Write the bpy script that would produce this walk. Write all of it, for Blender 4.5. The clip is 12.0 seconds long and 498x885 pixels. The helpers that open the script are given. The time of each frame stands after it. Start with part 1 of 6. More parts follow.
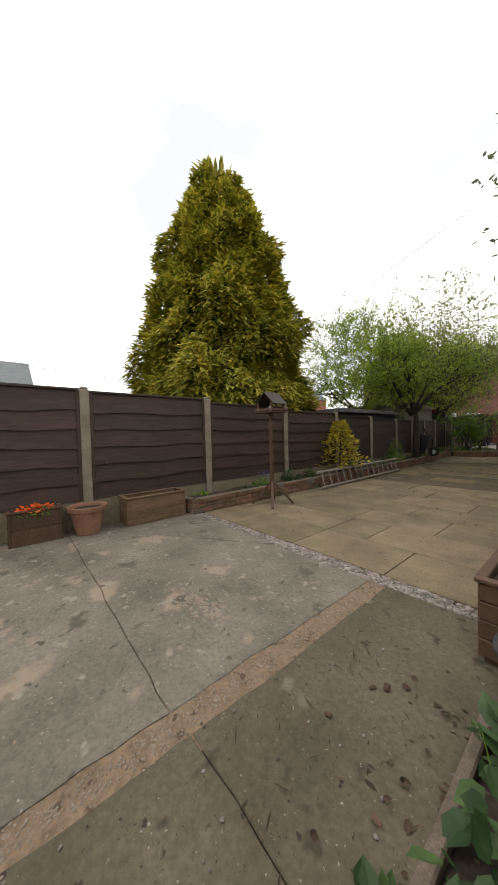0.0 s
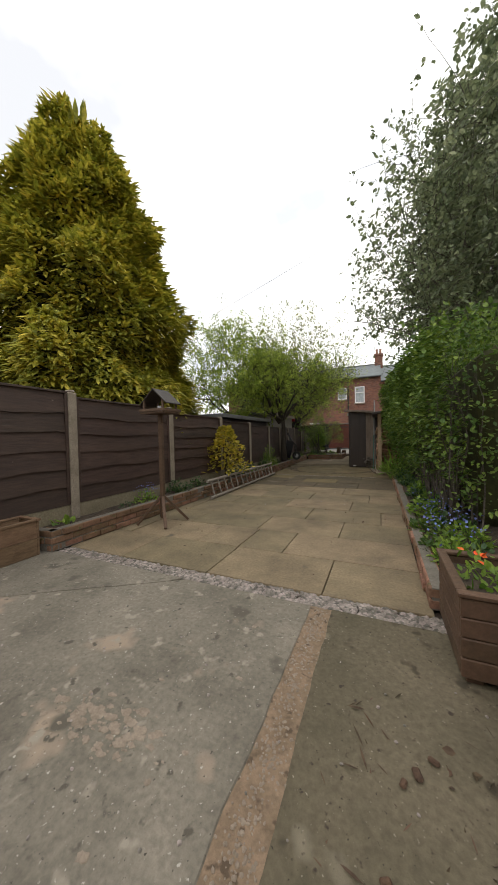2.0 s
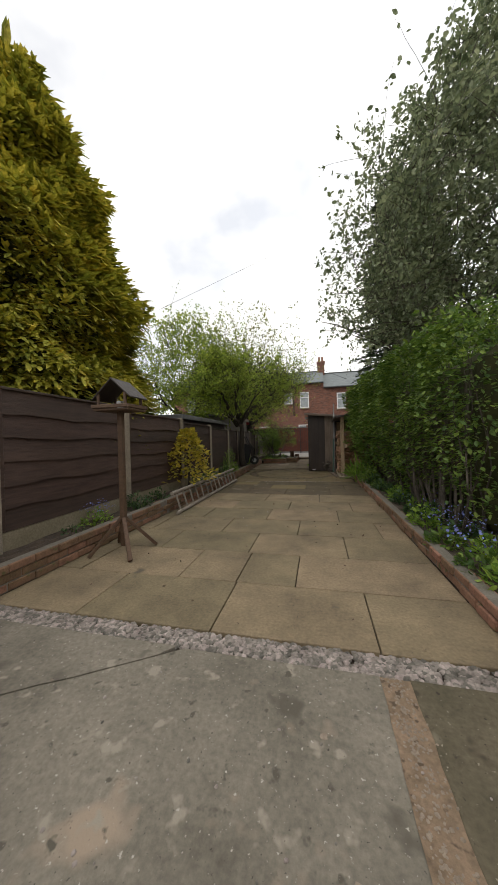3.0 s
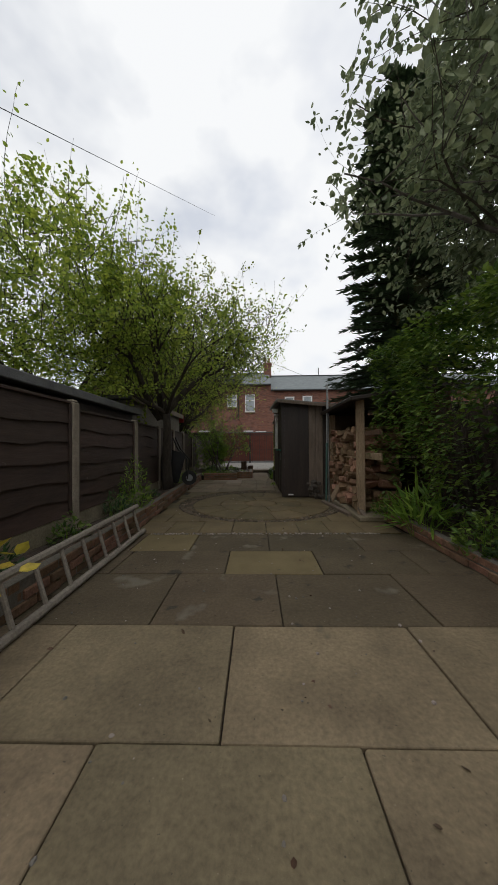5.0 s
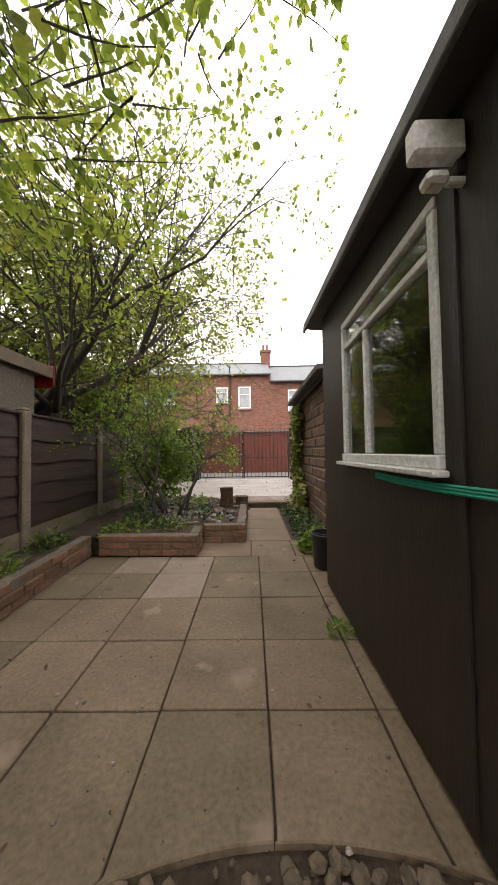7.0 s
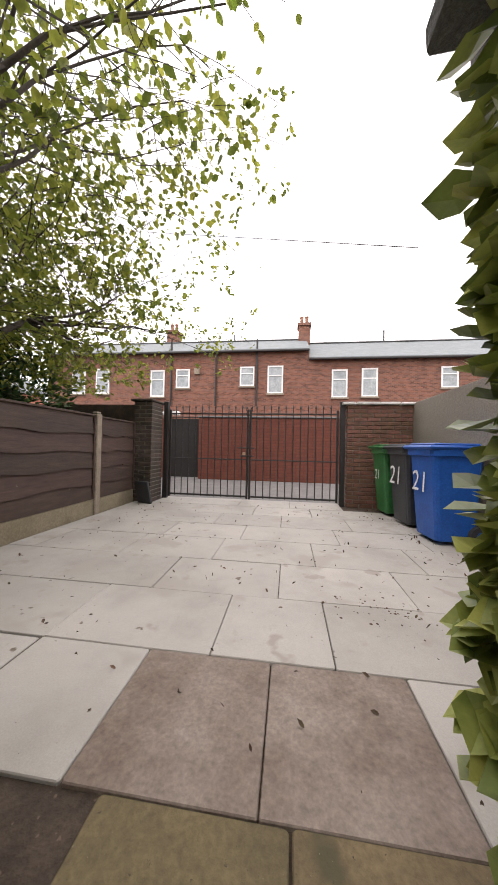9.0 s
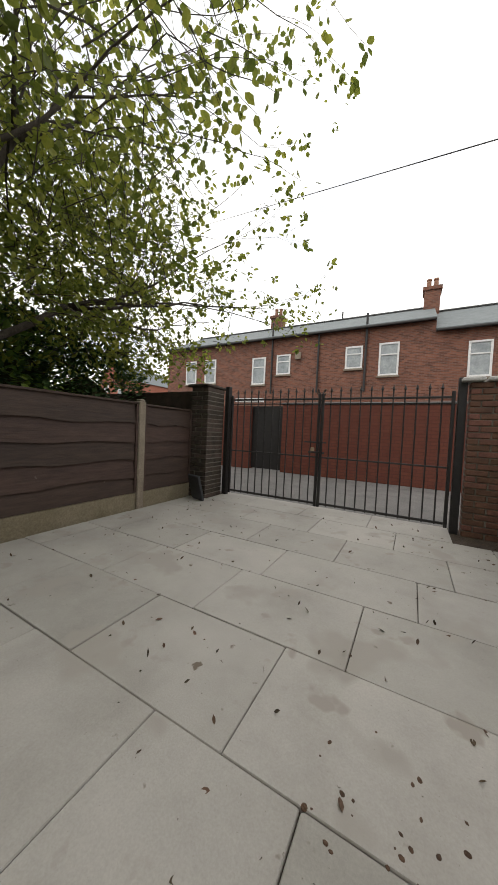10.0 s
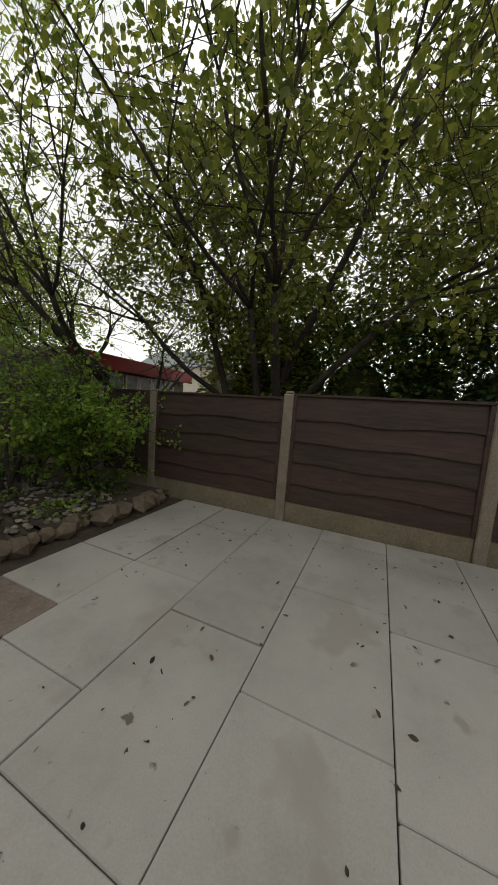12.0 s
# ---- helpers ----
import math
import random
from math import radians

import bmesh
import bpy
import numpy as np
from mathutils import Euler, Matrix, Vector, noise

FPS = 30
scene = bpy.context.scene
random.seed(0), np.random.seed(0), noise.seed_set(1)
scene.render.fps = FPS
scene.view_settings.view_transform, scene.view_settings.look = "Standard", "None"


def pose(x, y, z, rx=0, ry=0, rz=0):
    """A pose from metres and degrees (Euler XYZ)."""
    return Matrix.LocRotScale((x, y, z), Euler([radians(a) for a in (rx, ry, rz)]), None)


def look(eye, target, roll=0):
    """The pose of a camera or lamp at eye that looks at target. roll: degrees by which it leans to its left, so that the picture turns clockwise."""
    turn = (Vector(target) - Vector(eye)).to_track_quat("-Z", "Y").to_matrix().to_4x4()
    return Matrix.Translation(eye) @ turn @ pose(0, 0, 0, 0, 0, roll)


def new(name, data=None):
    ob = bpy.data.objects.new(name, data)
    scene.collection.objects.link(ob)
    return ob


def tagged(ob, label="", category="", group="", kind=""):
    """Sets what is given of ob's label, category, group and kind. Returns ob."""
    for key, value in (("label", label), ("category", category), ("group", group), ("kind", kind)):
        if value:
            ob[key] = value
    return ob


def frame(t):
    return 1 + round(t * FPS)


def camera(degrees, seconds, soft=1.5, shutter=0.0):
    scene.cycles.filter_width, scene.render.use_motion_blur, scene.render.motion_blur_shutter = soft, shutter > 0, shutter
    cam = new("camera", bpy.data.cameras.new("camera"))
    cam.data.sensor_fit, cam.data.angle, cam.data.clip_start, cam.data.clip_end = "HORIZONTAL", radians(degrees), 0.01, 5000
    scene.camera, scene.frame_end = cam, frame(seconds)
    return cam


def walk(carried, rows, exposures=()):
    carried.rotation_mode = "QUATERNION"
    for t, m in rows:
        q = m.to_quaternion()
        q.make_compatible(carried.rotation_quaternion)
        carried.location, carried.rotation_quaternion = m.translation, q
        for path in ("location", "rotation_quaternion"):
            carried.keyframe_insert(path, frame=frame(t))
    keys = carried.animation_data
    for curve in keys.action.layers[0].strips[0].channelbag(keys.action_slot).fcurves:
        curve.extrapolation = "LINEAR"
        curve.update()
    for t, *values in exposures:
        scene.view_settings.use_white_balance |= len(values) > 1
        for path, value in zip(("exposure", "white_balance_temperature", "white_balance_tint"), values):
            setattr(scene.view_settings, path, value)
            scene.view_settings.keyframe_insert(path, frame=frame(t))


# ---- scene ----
cam = camera(80.1, 12.0)
PATH = [
    (0, (1.264, 0.167, 1.037), (-0.263, 1.457, 0.978), -1.4),
    (0.5, (1.23, 0.179, 1.028), (-0.133, 1.641, 0.977), -1.3),
    (1, (1.132, 0.213, 1.017), (-0.046, 1.828, 0.973), -1.4),
    (1.5, (0.906, 0.248, 1.024), (-0.08, 1.988, 0.979), -1.3),
    (2, (0.634, 0.333, 1.025), (-0.181, 2.159, 0.989), -1.3),
    (2.5, (0.31, 0.503, 1.03), (-0.33, 2.397, 1.005), -1.5),
    (3, (-0.003, 0.738, 1.035), (-0.457, 2.686, 1.016), -1.4),
    (3.5, (-0.28, 1.074, 1.034), (-0.564, 3.053, 1.013), -1.3),
    (3.7, (-0.375, 1.272, 1.04), (-0.629, 3.256, 1.021), -1.0),
    (4.1, (-0.54, 2.08, 1.02), (-0.72, 4.072, 1.01), -0.8),
    (4.5, (-0.68, 3.225, 0.985), (-0.79, 5.232, 0.99), -0.6),
    (4.9, (-0.76, 4.385, 0.955), (-0.82, 6.384, 0.98), -0.5),
    (5.3, (-0.801, 5.53, 0.938), (-0.828, 7.529, 0.977), -0.5),
    (5.5, (-0.8, 6.085, 0.946), (-0.83, 8.084, 0.987), -0.5),
    (6, (-0.803, 7.5, 0.975), (-0.837, 9.5, 1.011), -0.8),
    (6.5, (-0.814, 8.945, 0.964), (-0.843, 10.944, 1.016), -0.6),
    (7, (-0.818, 10.385, 0.977), (-0.837, 12.384, 1.04), -0.8),
    (7.5, (-0.838, 11.825, 0.967), (-0.834, 13.823, 1.05), 0.6),
    (7.7, (-0.816, 12.385, 0.979), (-0.81, 14.384, 1.05), 0.9),
    (8.5, (-0.62, 14.27, 0.998), (-0.78, 16.264, 1.04), 1.2),
    (9.3, (-0.309, 15.436, 1.014), (-0.727, 17.392, 1.028), 1.6),
    (9.5, (-0.243, 15.664, 1.029), (-0.822, 17.578, 1.022), 2.0),
    (10, (-0.004, 16.127, 1.093), (-0.969, 17.877, 1.019), 2.6),
    (10.5, (0.287, 16.524, 1.109), (-1.033, 18.022, 0.977), 2.9),
    (11, (0.536, 17.016, 1.144), (-1.264, 17.871, 0.984), 3.7),
    (11.5, (0.427, 17.516, 1.154), (-1.565, 17.553, 0.976), 4.1),
    (12, (-0.043, 17.813, 1.203), (-1.866, 17.02, 0.979), 4.1),
]
EXPOSURES = [(0, 0.1, 6500, 10), (2.5, 0.04, 6500, 10), (3.5, -0.24, 6400, 10), (3.7, -0.28, 6350, 10), (5.3, -0.5, 6200, 10), (5.6, -0.5, 6250, 10), (6.2, 0.27, 6600, 14), (6.6, 0.76, 6700, 18),
             (7.0, 1.2, 6700, 20), (7.7, 1.4, 6650, 24), (9.3, 0.76, 6550, 16), (10.0, 0.12, 6500, 10), (10.6, -0.17, 6450, 9), (11, -0.25, 6450, 9), (12, -0.33, 6500, 8)]
walk(cam, [(t, look(e, g, r)) for t, e, g, r in PATH], EXPOSURES)

# ---- sky and sun: a bright, mostly white overcast with thin blue gaps ----
world = bpy.data.worlds.new("sky")
scene.world = world
world.use_nodes = True
wn, wl = world.node_tree.nodes, world.node_tree.links
wn.clear()
sky = wn.new("ShaderNodeTexSky")
sky.sky_type, sky.sun_disc = "NISHITA", False
sky.sun_elevation, sky.sun_rotation = radians(50), radians(60)
coord = wn.new("ShaderNodeTexCoord")
stretch = wn.new("ShaderNodeMapping")
stretch.inputs["Scale"].default_value = (1, 1, 1.6)
clouds = wn.new("ShaderNodeTexNoise")
clouds.inputs["Scale"].default_value, clouds.inputs["Detail"].default_value = 2.2, 5
clouds.inputs["Roughness"].default_value = 0.5
ramp = wn.new("ShaderNodeValToRGB")
ramp.color_ramp.elements[0].position, ramp.color_ramp.elements[1].position = 0.36, 0.5
ramp.color_ramp.elements[0].color = (0.62, 0.62, 0.62, 1)
bg_blue, bg_white = wn.new("ShaderNodeBackground"), wn.new("ShaderNodeBackground")
bg_blue.inputs["Strength"].default_value = 0.15
bg_white.inputs["Color"].default_value = (1.0, 0.985, 0.955, 1)
bg_white.inputs["Strength"].default_value = 1.35
mixer, out = wn.new("ShaderNodeMixShader"), wn.new("ShaderNodeOutputWorld")
wl.new(coord.outputs["Generated"], stretch.inputs["Vector"])
wl.new(stretch.outputs["Vector"], clouds.inputs["Vector"])
wl.new(clouds.outputs["Fac"], ramp.inputs["Fac"])
wl.new(sky.outputs["Color"], bg_blue.inputs["Color"])
wl.new(ramp.outputs["Color"], mixer.inputs["Fac"])
wl.new(bg_blue.outputs["Background"], mixer.inputs[1])
wl.new(bg_white.outputs["Background"], mixer.inputs[2])
wl.new(mixer.outputs["Shader"], out.inputs["Surface"])
sun = new("sun", bpy.data.lights.new("sun", "SUN"))
sun.data.energy, sun.data.angle, sun.data.color = 0.5, radians(20), (1, 0.95, 0.88)
sun.matrix_world = look((-4, -6, 10), (0, 0, 0))


# ---- materials ----
def material(name, colors, scale=6.0, rough=0.8, bump=0.3, fine=60.0, metal=0.0, vary=0.0, island=0.0, spots=None, stretch=(1, 1, 1), trans=0.0, grit=(0.72, 1.2)):
    """Noise-mixed colours at two scales, with grain relief. vary: spread from object to object; island: from piece to piece."""
    m = bpy.data.materials.new(name)
    m.use_nodes = True
    n, l = m.node_tree.nodes, m.node_tree.links
    b = n["Principled BSDF"]
    b.inputs["Roughness"].default_value, b.inputs["Metallic"].default_value = rough, metal
    geo = n.new("ShaderNodeNewGeometry")
    mp = n.new("ShaderNodeMapping")
    mp.inputs["Scale"].default_value = stretch
    l.new(geo.outputs["Position"], mp.inputs["Vector"])
    big, small = n.new("ShaderNodeTexNoise"), n.new("ShaderNodeTexNoise")
    for tex, s in ((big, scale), (small, fine)):
        tex.inputs["Scale"].default_value, tex.inputs["Detail"].default_value = s, 6
        tex.inputs["Roughness"].default_value = 0.65
        l.new(mp.outputs["Vector"], tex.inputs["Vector"])
    r = n.new("ShaderNodeValToRGB")
    steps = r.color_ramp.elements
    steps[0].position, steps[1].position = 0.3, 0.7
    steps[0].color, steps[1].color = (*colors[0], 1), (*colors[-1], 1)
    if len(colors) == 3:
        steps.new(0.5).color = (*colors[1], 1)
    l.new(big.outputs["Fac"], r.inputs["Fac"])
    mul = n.new("ShaderNodeMix")
    mul.data_type, mul.blend_type = "RGBA", "MULTIPLY"
    mul.inputs["Factor"].default_value = 1.0
    grain = n.new("ShaderNodeMapRange")
    grain.inputs["From Min"].default_value, grain.inputs["From Max"].default_value = 0.3, 0.7
    grain.inputs["To Min"].default_value, grain.inputs["To Max"].default_value = grit
    l.new(small.outputs["Fac"], grain.inputs["Value"])
    l.new(r.outputs["Color"], mul.inputs["A"])
    l.new(grain.outputs["Result"], mul.inputs["B"])
    last = mul.outputs["Result"]
    for amount, source in ((vary, "object"), (island, "island")):
        if amount:
            if source == "object":
                rnd = n.new("ShaderNodeObjectInfo").outputs["Random"]
            else:
                rnd = geo.outputs["Random Per Island"]
            hsv = n.new("ShaderNodeHueSaturation")
            mv, mh = n.new("ShaderNodeMapRange"), n.new("ShaderNodeMapRange")
            mv.inputs["To Min"].default_value, mv.inputs["To Max"].default_value = 1 - amount, 1 + amount
            mh.inputs["To Min"].default_value, mh.inputs["To Max"].default_value = 0.5 + amount * 0.05, 0.5 - amount * 0.05
            l.new(rnd, mv.inputs["Value"])
            l.new(rnd, mh.inputs["Value"])
            l.new(mv.outputs["Result"], hsv.inputs["Value"])
            l.new(mh.outputs["Result"], hsv.inputs["Hue"])
            l.new(last, hsv.inputs["Color"])
            last = hsv.outputs["Color"]
    for col, size, cover in ((spots,) if spots and not isinstance(spots[0][0], tuple) else spots or ()):
        sp = n.new("ShaderNodeTexNoise")
        sp.inputs["Scale"].default_value, sp.inputs["Detail"].default_value = size, 3
        l.new(geo.outputs["Position"], sp.inputs["Vector"])
        sr = n.new("ShaderNodeMapRange")
        sr.inputs["From Min"].default_value, sr.inputs["From Max"].default_value = cover, cover + 0.06
        l.new(sp.outputs["Fac"], sr.inputs["Value"])
        smx = n.new("ShaderNodeMix")
        smx.data_type = "RGBA"
        l.new(sr.outputs["Result"], smx.inputs["Factor"])
        l.new(last, smx.inputs["A"])
        smx.inputs["B"].default_value = (*col, 1)
        last = smx.outputs["Result"]
    l.new(last, b.inputs["Base Color"])
    if bump:
        bp = n.new("ShaderNodeBump")
        bp.inputs["Strength"].default_value, bp.inputs["Distance"].default_value = bump, 0.01
        l.new(small.outputs["Fac"], bp.inputs["Height"])
        l.new(bp.outputs["Normal"], b.inputs["Normal"])
    if trans:
        tl, ms = n.new("ShaderNodeBsdfTranslucent"), n.new("ShaderNodeMixShader")
        l.new(last, tl.inputs["Color"])
        ms.inputs["Fac"].default_value = trans
        l.new(b.outputs["BSDF"], ms.inputs[1])
        l.new(tl.outputs["BSDF"], ms.inputs[2])
        l.new(ms.outputs["Shader"], n["Material Output"].inputs["Surface"])
    return m


def brick_material(name, c1, c2, mortar, size=1.0, bump=0.5):
    """Far brickwork, laid by the surface's own coordinates (x along, z up)."""
    m = material(name, (c1, c2), 3.0, 0.9, 0.0, 30.0)
    n, l = m.node_tree.nodes, m.node_tree.links
    b = n["Principled BSDF"]
    geo = n.new("ShaderNodeNewGeometry")
    sep, com = n.new("ShaderNodeSeparateXYZ"), n.new("ShaderNodeCombineXYZ")
    add = n.new("ShaderNodeMath")
    l.new(geo.outputs["Position"], sep.inputs["Vector"])
    l.new(sep.outputs["X"], add.inputs[0])
    l.new(sep.outputs["Y"], add.inputs[1])
    l.new(add.outputs["Value"], com.inputs["X"])
    l.new(sep.outputs["Z"], com.inputs["Y"])
    t = n.new("ShaderNodeTexBrick")
    t.inputs["Color1"].default_value, t.inputs["Color2"].default_value = (*c1, 1), (*c2, 1)
    t.inputs["Mortar"].default_value = (*mortar, 1)
    t.inputs["Scale"].default_value = 1.0
    t.inputs["Brick Width"].default_value, t.inputs["Row Height"].default_value = 0.225 * size, 0.075 * size
    t.inputs["Mortar Size"].default_value, t.inputs["Bias"].default_value = 0.008, 0.1
    l.new(com.outputs["Vector"], t.inputs["Vector"])
    old = b.inputs["Base Color"].links[0].from_socket
    mx = n.new("ShaderNodeMix")
    mx.data_type = "RGBA"
    mx.inputs["Factor"].default_value = 0.65
    l.new(old, mx.inputs["A"])
    l.new(t.outputs["Color"], mx.inputs["B"])
    l.new(mx.outputs["Result"], b.inputs["Base Color"])
    bp = n.new("ShaderNodeBump")
    bp.invert = True
    bp.inputs["Strength"].default_value, bp.inputs["Distance"].default_value = bump, 0.01
    l.new(t.outputs["Fac"], bp.inputs["Height"])
    l.new(bp.outputs["Normal"], b.inputs["Normal"])
    return m


M = {
    "soil": material("soil", ((0.035, 0.025, 0.018), (0.09, 0.065, 0.045)), 9, 0.95, 0.9, 70, spots=((0.14, 0.1, 0.07), 40, 0.66)),
    "ground": material("ground_soil", ((0.05, 0.045, 0.035), (0.1, 0.09, 0.07)), 3, 0.95, 0.6, 40),
    "concrete": material("concrete", ((0.1, 0.088, 0.066), (0.185, 0.164, 0.128), (0.26, 0.228, 0.18)), 1.6, 0.88, 0.5, 45, vary=0.06, spots=(((0.32, 0.25, 0.185), 2.6, 0.59), ((0.1, 0.088, 0.066), 3.6, 0.62), ((0.3, 0.265, 0.21), 9, 0.63), ((0.09, 0.08, 0.06), 15, 0.64), ((0.42, 0.385, 0.33), 60, 0.66), ((0.06, 0.052, 0.04), 75, 0.67))),
    "concrete_olive": material("concrete_mossy", ((0.075, 0.065, 0.038), (0.12, 0.1, 0.063), (0.16, 0.13, 0.085)), 1.8, 0.9, 0.5, 45, spots=(((0.2, 0.17, 0.12), 3, 0.64), ((0.06, 0.048, 0.03), 7, 0.63), ((0.045, 0.032, 0.022), 24, 0.66), ((0.3, 0.26, 0.2), 70, 0.68), ((0.04, 0.032, 0.022), 80, 0.67))),
    "mortar_patch": material("mortar_patch", ((0.22, 0.175, 0.13), (0.32, 0.26, 0.2)), 9, 0.9, 0.5, 60),
    "strip": material("brick_strip", ((0.17, 0.12, 0.075), (0.3, 0.21, 0.14)), 11, 0.95, 0.9, 50, spots=((0.1, 0.07, 0.045), 20, 0.6)),
    "slab": material("paving_slab", ((0.13, 0.1, 0.06), (0.2, 0.155, 0.092), (0.27, 0.21, 0.125)), 2.2, 0.85, 0.35, 55, vary=0.18, spots=(((0.1, 0.082, 0.055), 3, 0.68), ((0.05, 0.042, 0.03), 60, 0.7), ((0.34, 0.28, 0.19), 80, 0.72))),
    # olive-brown slab; shade under the trees is put into its colour too
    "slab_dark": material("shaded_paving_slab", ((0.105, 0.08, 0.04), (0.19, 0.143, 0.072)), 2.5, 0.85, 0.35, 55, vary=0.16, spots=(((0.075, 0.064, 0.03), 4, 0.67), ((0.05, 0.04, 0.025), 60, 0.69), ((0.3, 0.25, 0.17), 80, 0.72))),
    "slab_tan": material("tan_paving_slab", ((0.15, 0.113, 0.072), (0.235, 0.18, 0.118)), 2.4, 0.85, 0.35, 55, vary=0.15, spots=(((0.28, 0.22, 0.16), 3.2, 0.64), ((0.09, 0.072, 0.045), 5, 0.66), ((0.05, 0.04, 0.028), 60, 0.69))),
    # brown slab, its colour darkened to carry the shade of the trees
    "slab_shaded": material("tree_shaded_brown_slab", ((0.072, 0.054, 0.03), (0.125, 0.094, 0.054)), 2.2, 0.85, 0.5, 50, vary=0.16, spots=(((0.17, 0.145, 0.11), 2.6, 0.62), ((0.045, 0.036, 0.024), 6, 0.64), ((0.26, 0.22, 0.16), 80, 0.7))),
    "slab_yellow": material("yellow_paving_slab", ((0.14, 0.106, 0.048), (0.205, 0.158, 0.076)), 3, 0.85, 0.15, 90, grit=(0.88, 1.08), spots=((0.1, 0.08, 0.045), 9, 0.68)),
    "slab_pale": material("pale_yard_slab", ((0.31, 0.29, 0.26), (0.38, 0.36, 0.325), (0.43, 0.405, 0.365)), 1.5, 0.85, 0.1, 160, grit=(0.9, 1.07), vary=0.07, spots=(((0.335, 0.31, 0.275), 2.4, 0.6), ((0.315, 0.285, 0.25), 5.5, 0.65), ((0.15, 0.12, 0.092), 14, 0.7), ((0.12, 0.1, 0.08), 70, 0.73))),
    "slab_soiled": material("soiled_yard_slab", ((0.14, 0.1, 0.075), (0.3, 0.25, 0.21)), 3.5, 0.85, 0.3, 60),
    "pebble": material("pebble", ((0.15, 0.128, 0.11), (0.32, 0.28, 0.245)), 8, 0.7, 0.2, 80, island=0.6),
    "cobble": material("cobble", ((0.09, 0.07, 0.045), (0.17, 0.132, 0.09)), 8, 0.8, 0.3, 60, island=0.4),
    "brick": material("old_brick", ((0.15, 0.085, 0.05), (0.27, 0.15, 0.09)), 8, 0.92, 0.6, 60, vary=0.3, spots=((0.11, 0.1, 0.04), 10, 0.64)),
    "brick_red": material("dark_red_brick", ((0.1, 0.05, 0.035), (0.2, 0.095, 0.06)), 8, 0.92, 0.5, 60, vary=0.25),
    "block": material("rock_faced_block", ((0.11, 0.066, 0.045), (0.21, 0.13, 0.085)), 5, 0.75, 1.0, 22, vary=0.16, spots=(((0.3, 0.2, 0.14), 6, 0.66), ((0.06, 0.045, 0.035), 9, 0.68))),
    "brick_dark": material("grimy_dark_brick", ((0.035, 0.028, 0.022), (0.085, 0.06, 0.045)), 8, 0.92, 0.5, 60, vary=0.25),
    "slab_light": material("pale_buff_slab", ((0.22, 0.17, 0.125), (0.33, 0.27, 0.215)), 3, 0.85, 0.2, 60, grit=(0.86, 1.1)),
    "mortar": material("mortar", ((0.13, 0.115, 0.09), (0.2, 0.18, 0.15)), 10, 0.95, 0.5, 70),
    "fence": material("stained_fence_board", ((0.036, 0.02, 0.014), (0.064, 0.037, 0.026)), 5, 0.7, 0.5, 40, vary=0.15, stretch=(1, 0.12, 1), spots=((0.12, 0.09, 0.07), 16, 0.73)),
    "post": material("concrete_post", ((0.2, 0.165, 0.12), (0.31, 0.26, 0.2)), 7, 0.92, 0.5, 80),
    "gravel_board": material("gravel_board", ((0.17, 0.14, 0.085), (0.26, 0.22, 0.15)), 4, 0.92, 0.4, 60),
    "shed": material("black_brown_shed_board", ((0.02, 0.0135, 0.0105), (0.042, 0.028, 0.021)), 3, 0.55, 0.35, 30, stretch=(4, 4, 0.4), spots=((0.07, 0.06, 0.05), 30, 0.74)),
    "oldwood": material("weathered_wood", ((0.12, 0.09, 0.065), (0.22, 0.17, 0.13)), 5, 0.85, 0.5, 35, stretch=(5, 5, 0.5)),
    "felt": material("roofing_felt", ((0.1, 0.1, 0.1), (0.17, 0.17, 0.16)), 4, 0.9, 0.6, 90),
    "timber": material("planter_timber", ((0.13, 0.075, 0.04), (0.24, 0.15, 0.085)), 6, 0.75, 0.4, 40, vary=0.12, stretch=(2, 0.5, 3)),
    "timber_brown": material("brown_stained_timber", ((0.075, 0.04, 0.022), (0.12, 0.07, 0.04)), 6, 0.7, 0.4, 40, vary=0.1),
    "timber_pale": material("pale_timber", ((0.25, 0.17, 0.1), (0.38, 0.28, 0.18)), 5, 0.8, 0.4, 40, stretch=(2, 2, 0.5), vary=0.1),
    "log": material("split_log", ((0.17, 0.095, 0.052), (0.34, 0.21, 0.125)), 7, 0.9, 0.6, 50, vary=0.4),
    "ladder": material("weathered_ladder_wood", ((0.2, 0.17, 0.14), (0.31, 0.27, 0.22)), 7, 0.85, 0.4, 50),
    "terracotta": material("terracotta", ((0.25, 0.12, 0.075), (0.34, 0.18, 0.115)), 8, 0.8, 0.3, 60),
    "black_plastic": material("black_plastic", ((0.012, 0.012, 0.014), (0.022, 0.022, 0.024)), 10, 0.4, 0.1),
    "rubber": material("black_rubber", ((0.015, 0.015, 0.015), (0.03, 0.03, 0.03)), 10, 0.8, 0.2),
    "iron": material("black_painted_iron", ((0.012, 0.012, 0.012), (0.025, 0.022, 0.02)), 10, 0.5, 0.2),
    "steel": material("galvanised_steel", ((0.3, 0.31, 0.31), (0.42, 0.43, 0.43)), 10, 0.45, 0.1, metal=0.7),
    "green_paint": material("green_painted_metal", ((0.05, 0.12, 0.1), (0.09, 0.18, 0.15)), 10, 0.5, 0.1),
    "cord": material("green_cord", ((0.0, 0.3, 0.2), (0.0, 0.36, 0.25)), 10, 0.6, 0.1),
    "white": material("white_paint", ((0.7, 0.7, 0.68), (0.8, 0.8, 0.79)), 10, 0.5, 0.1, spots=((0.5, 0.47, 0.42), 14, 0.7)),
    "bin_green": material("green_bin_plastic", ((0.015, 0.1, 0.025), (0.022, 0.14, 0.035)), 6, 0.45, 0.1),
    "bin_grey": material("dark_grey_bin_plastic", ((0.03, 0.032, 0.036), (0.045, 0.047, 0.052)), 6, 0.45, 0.1),
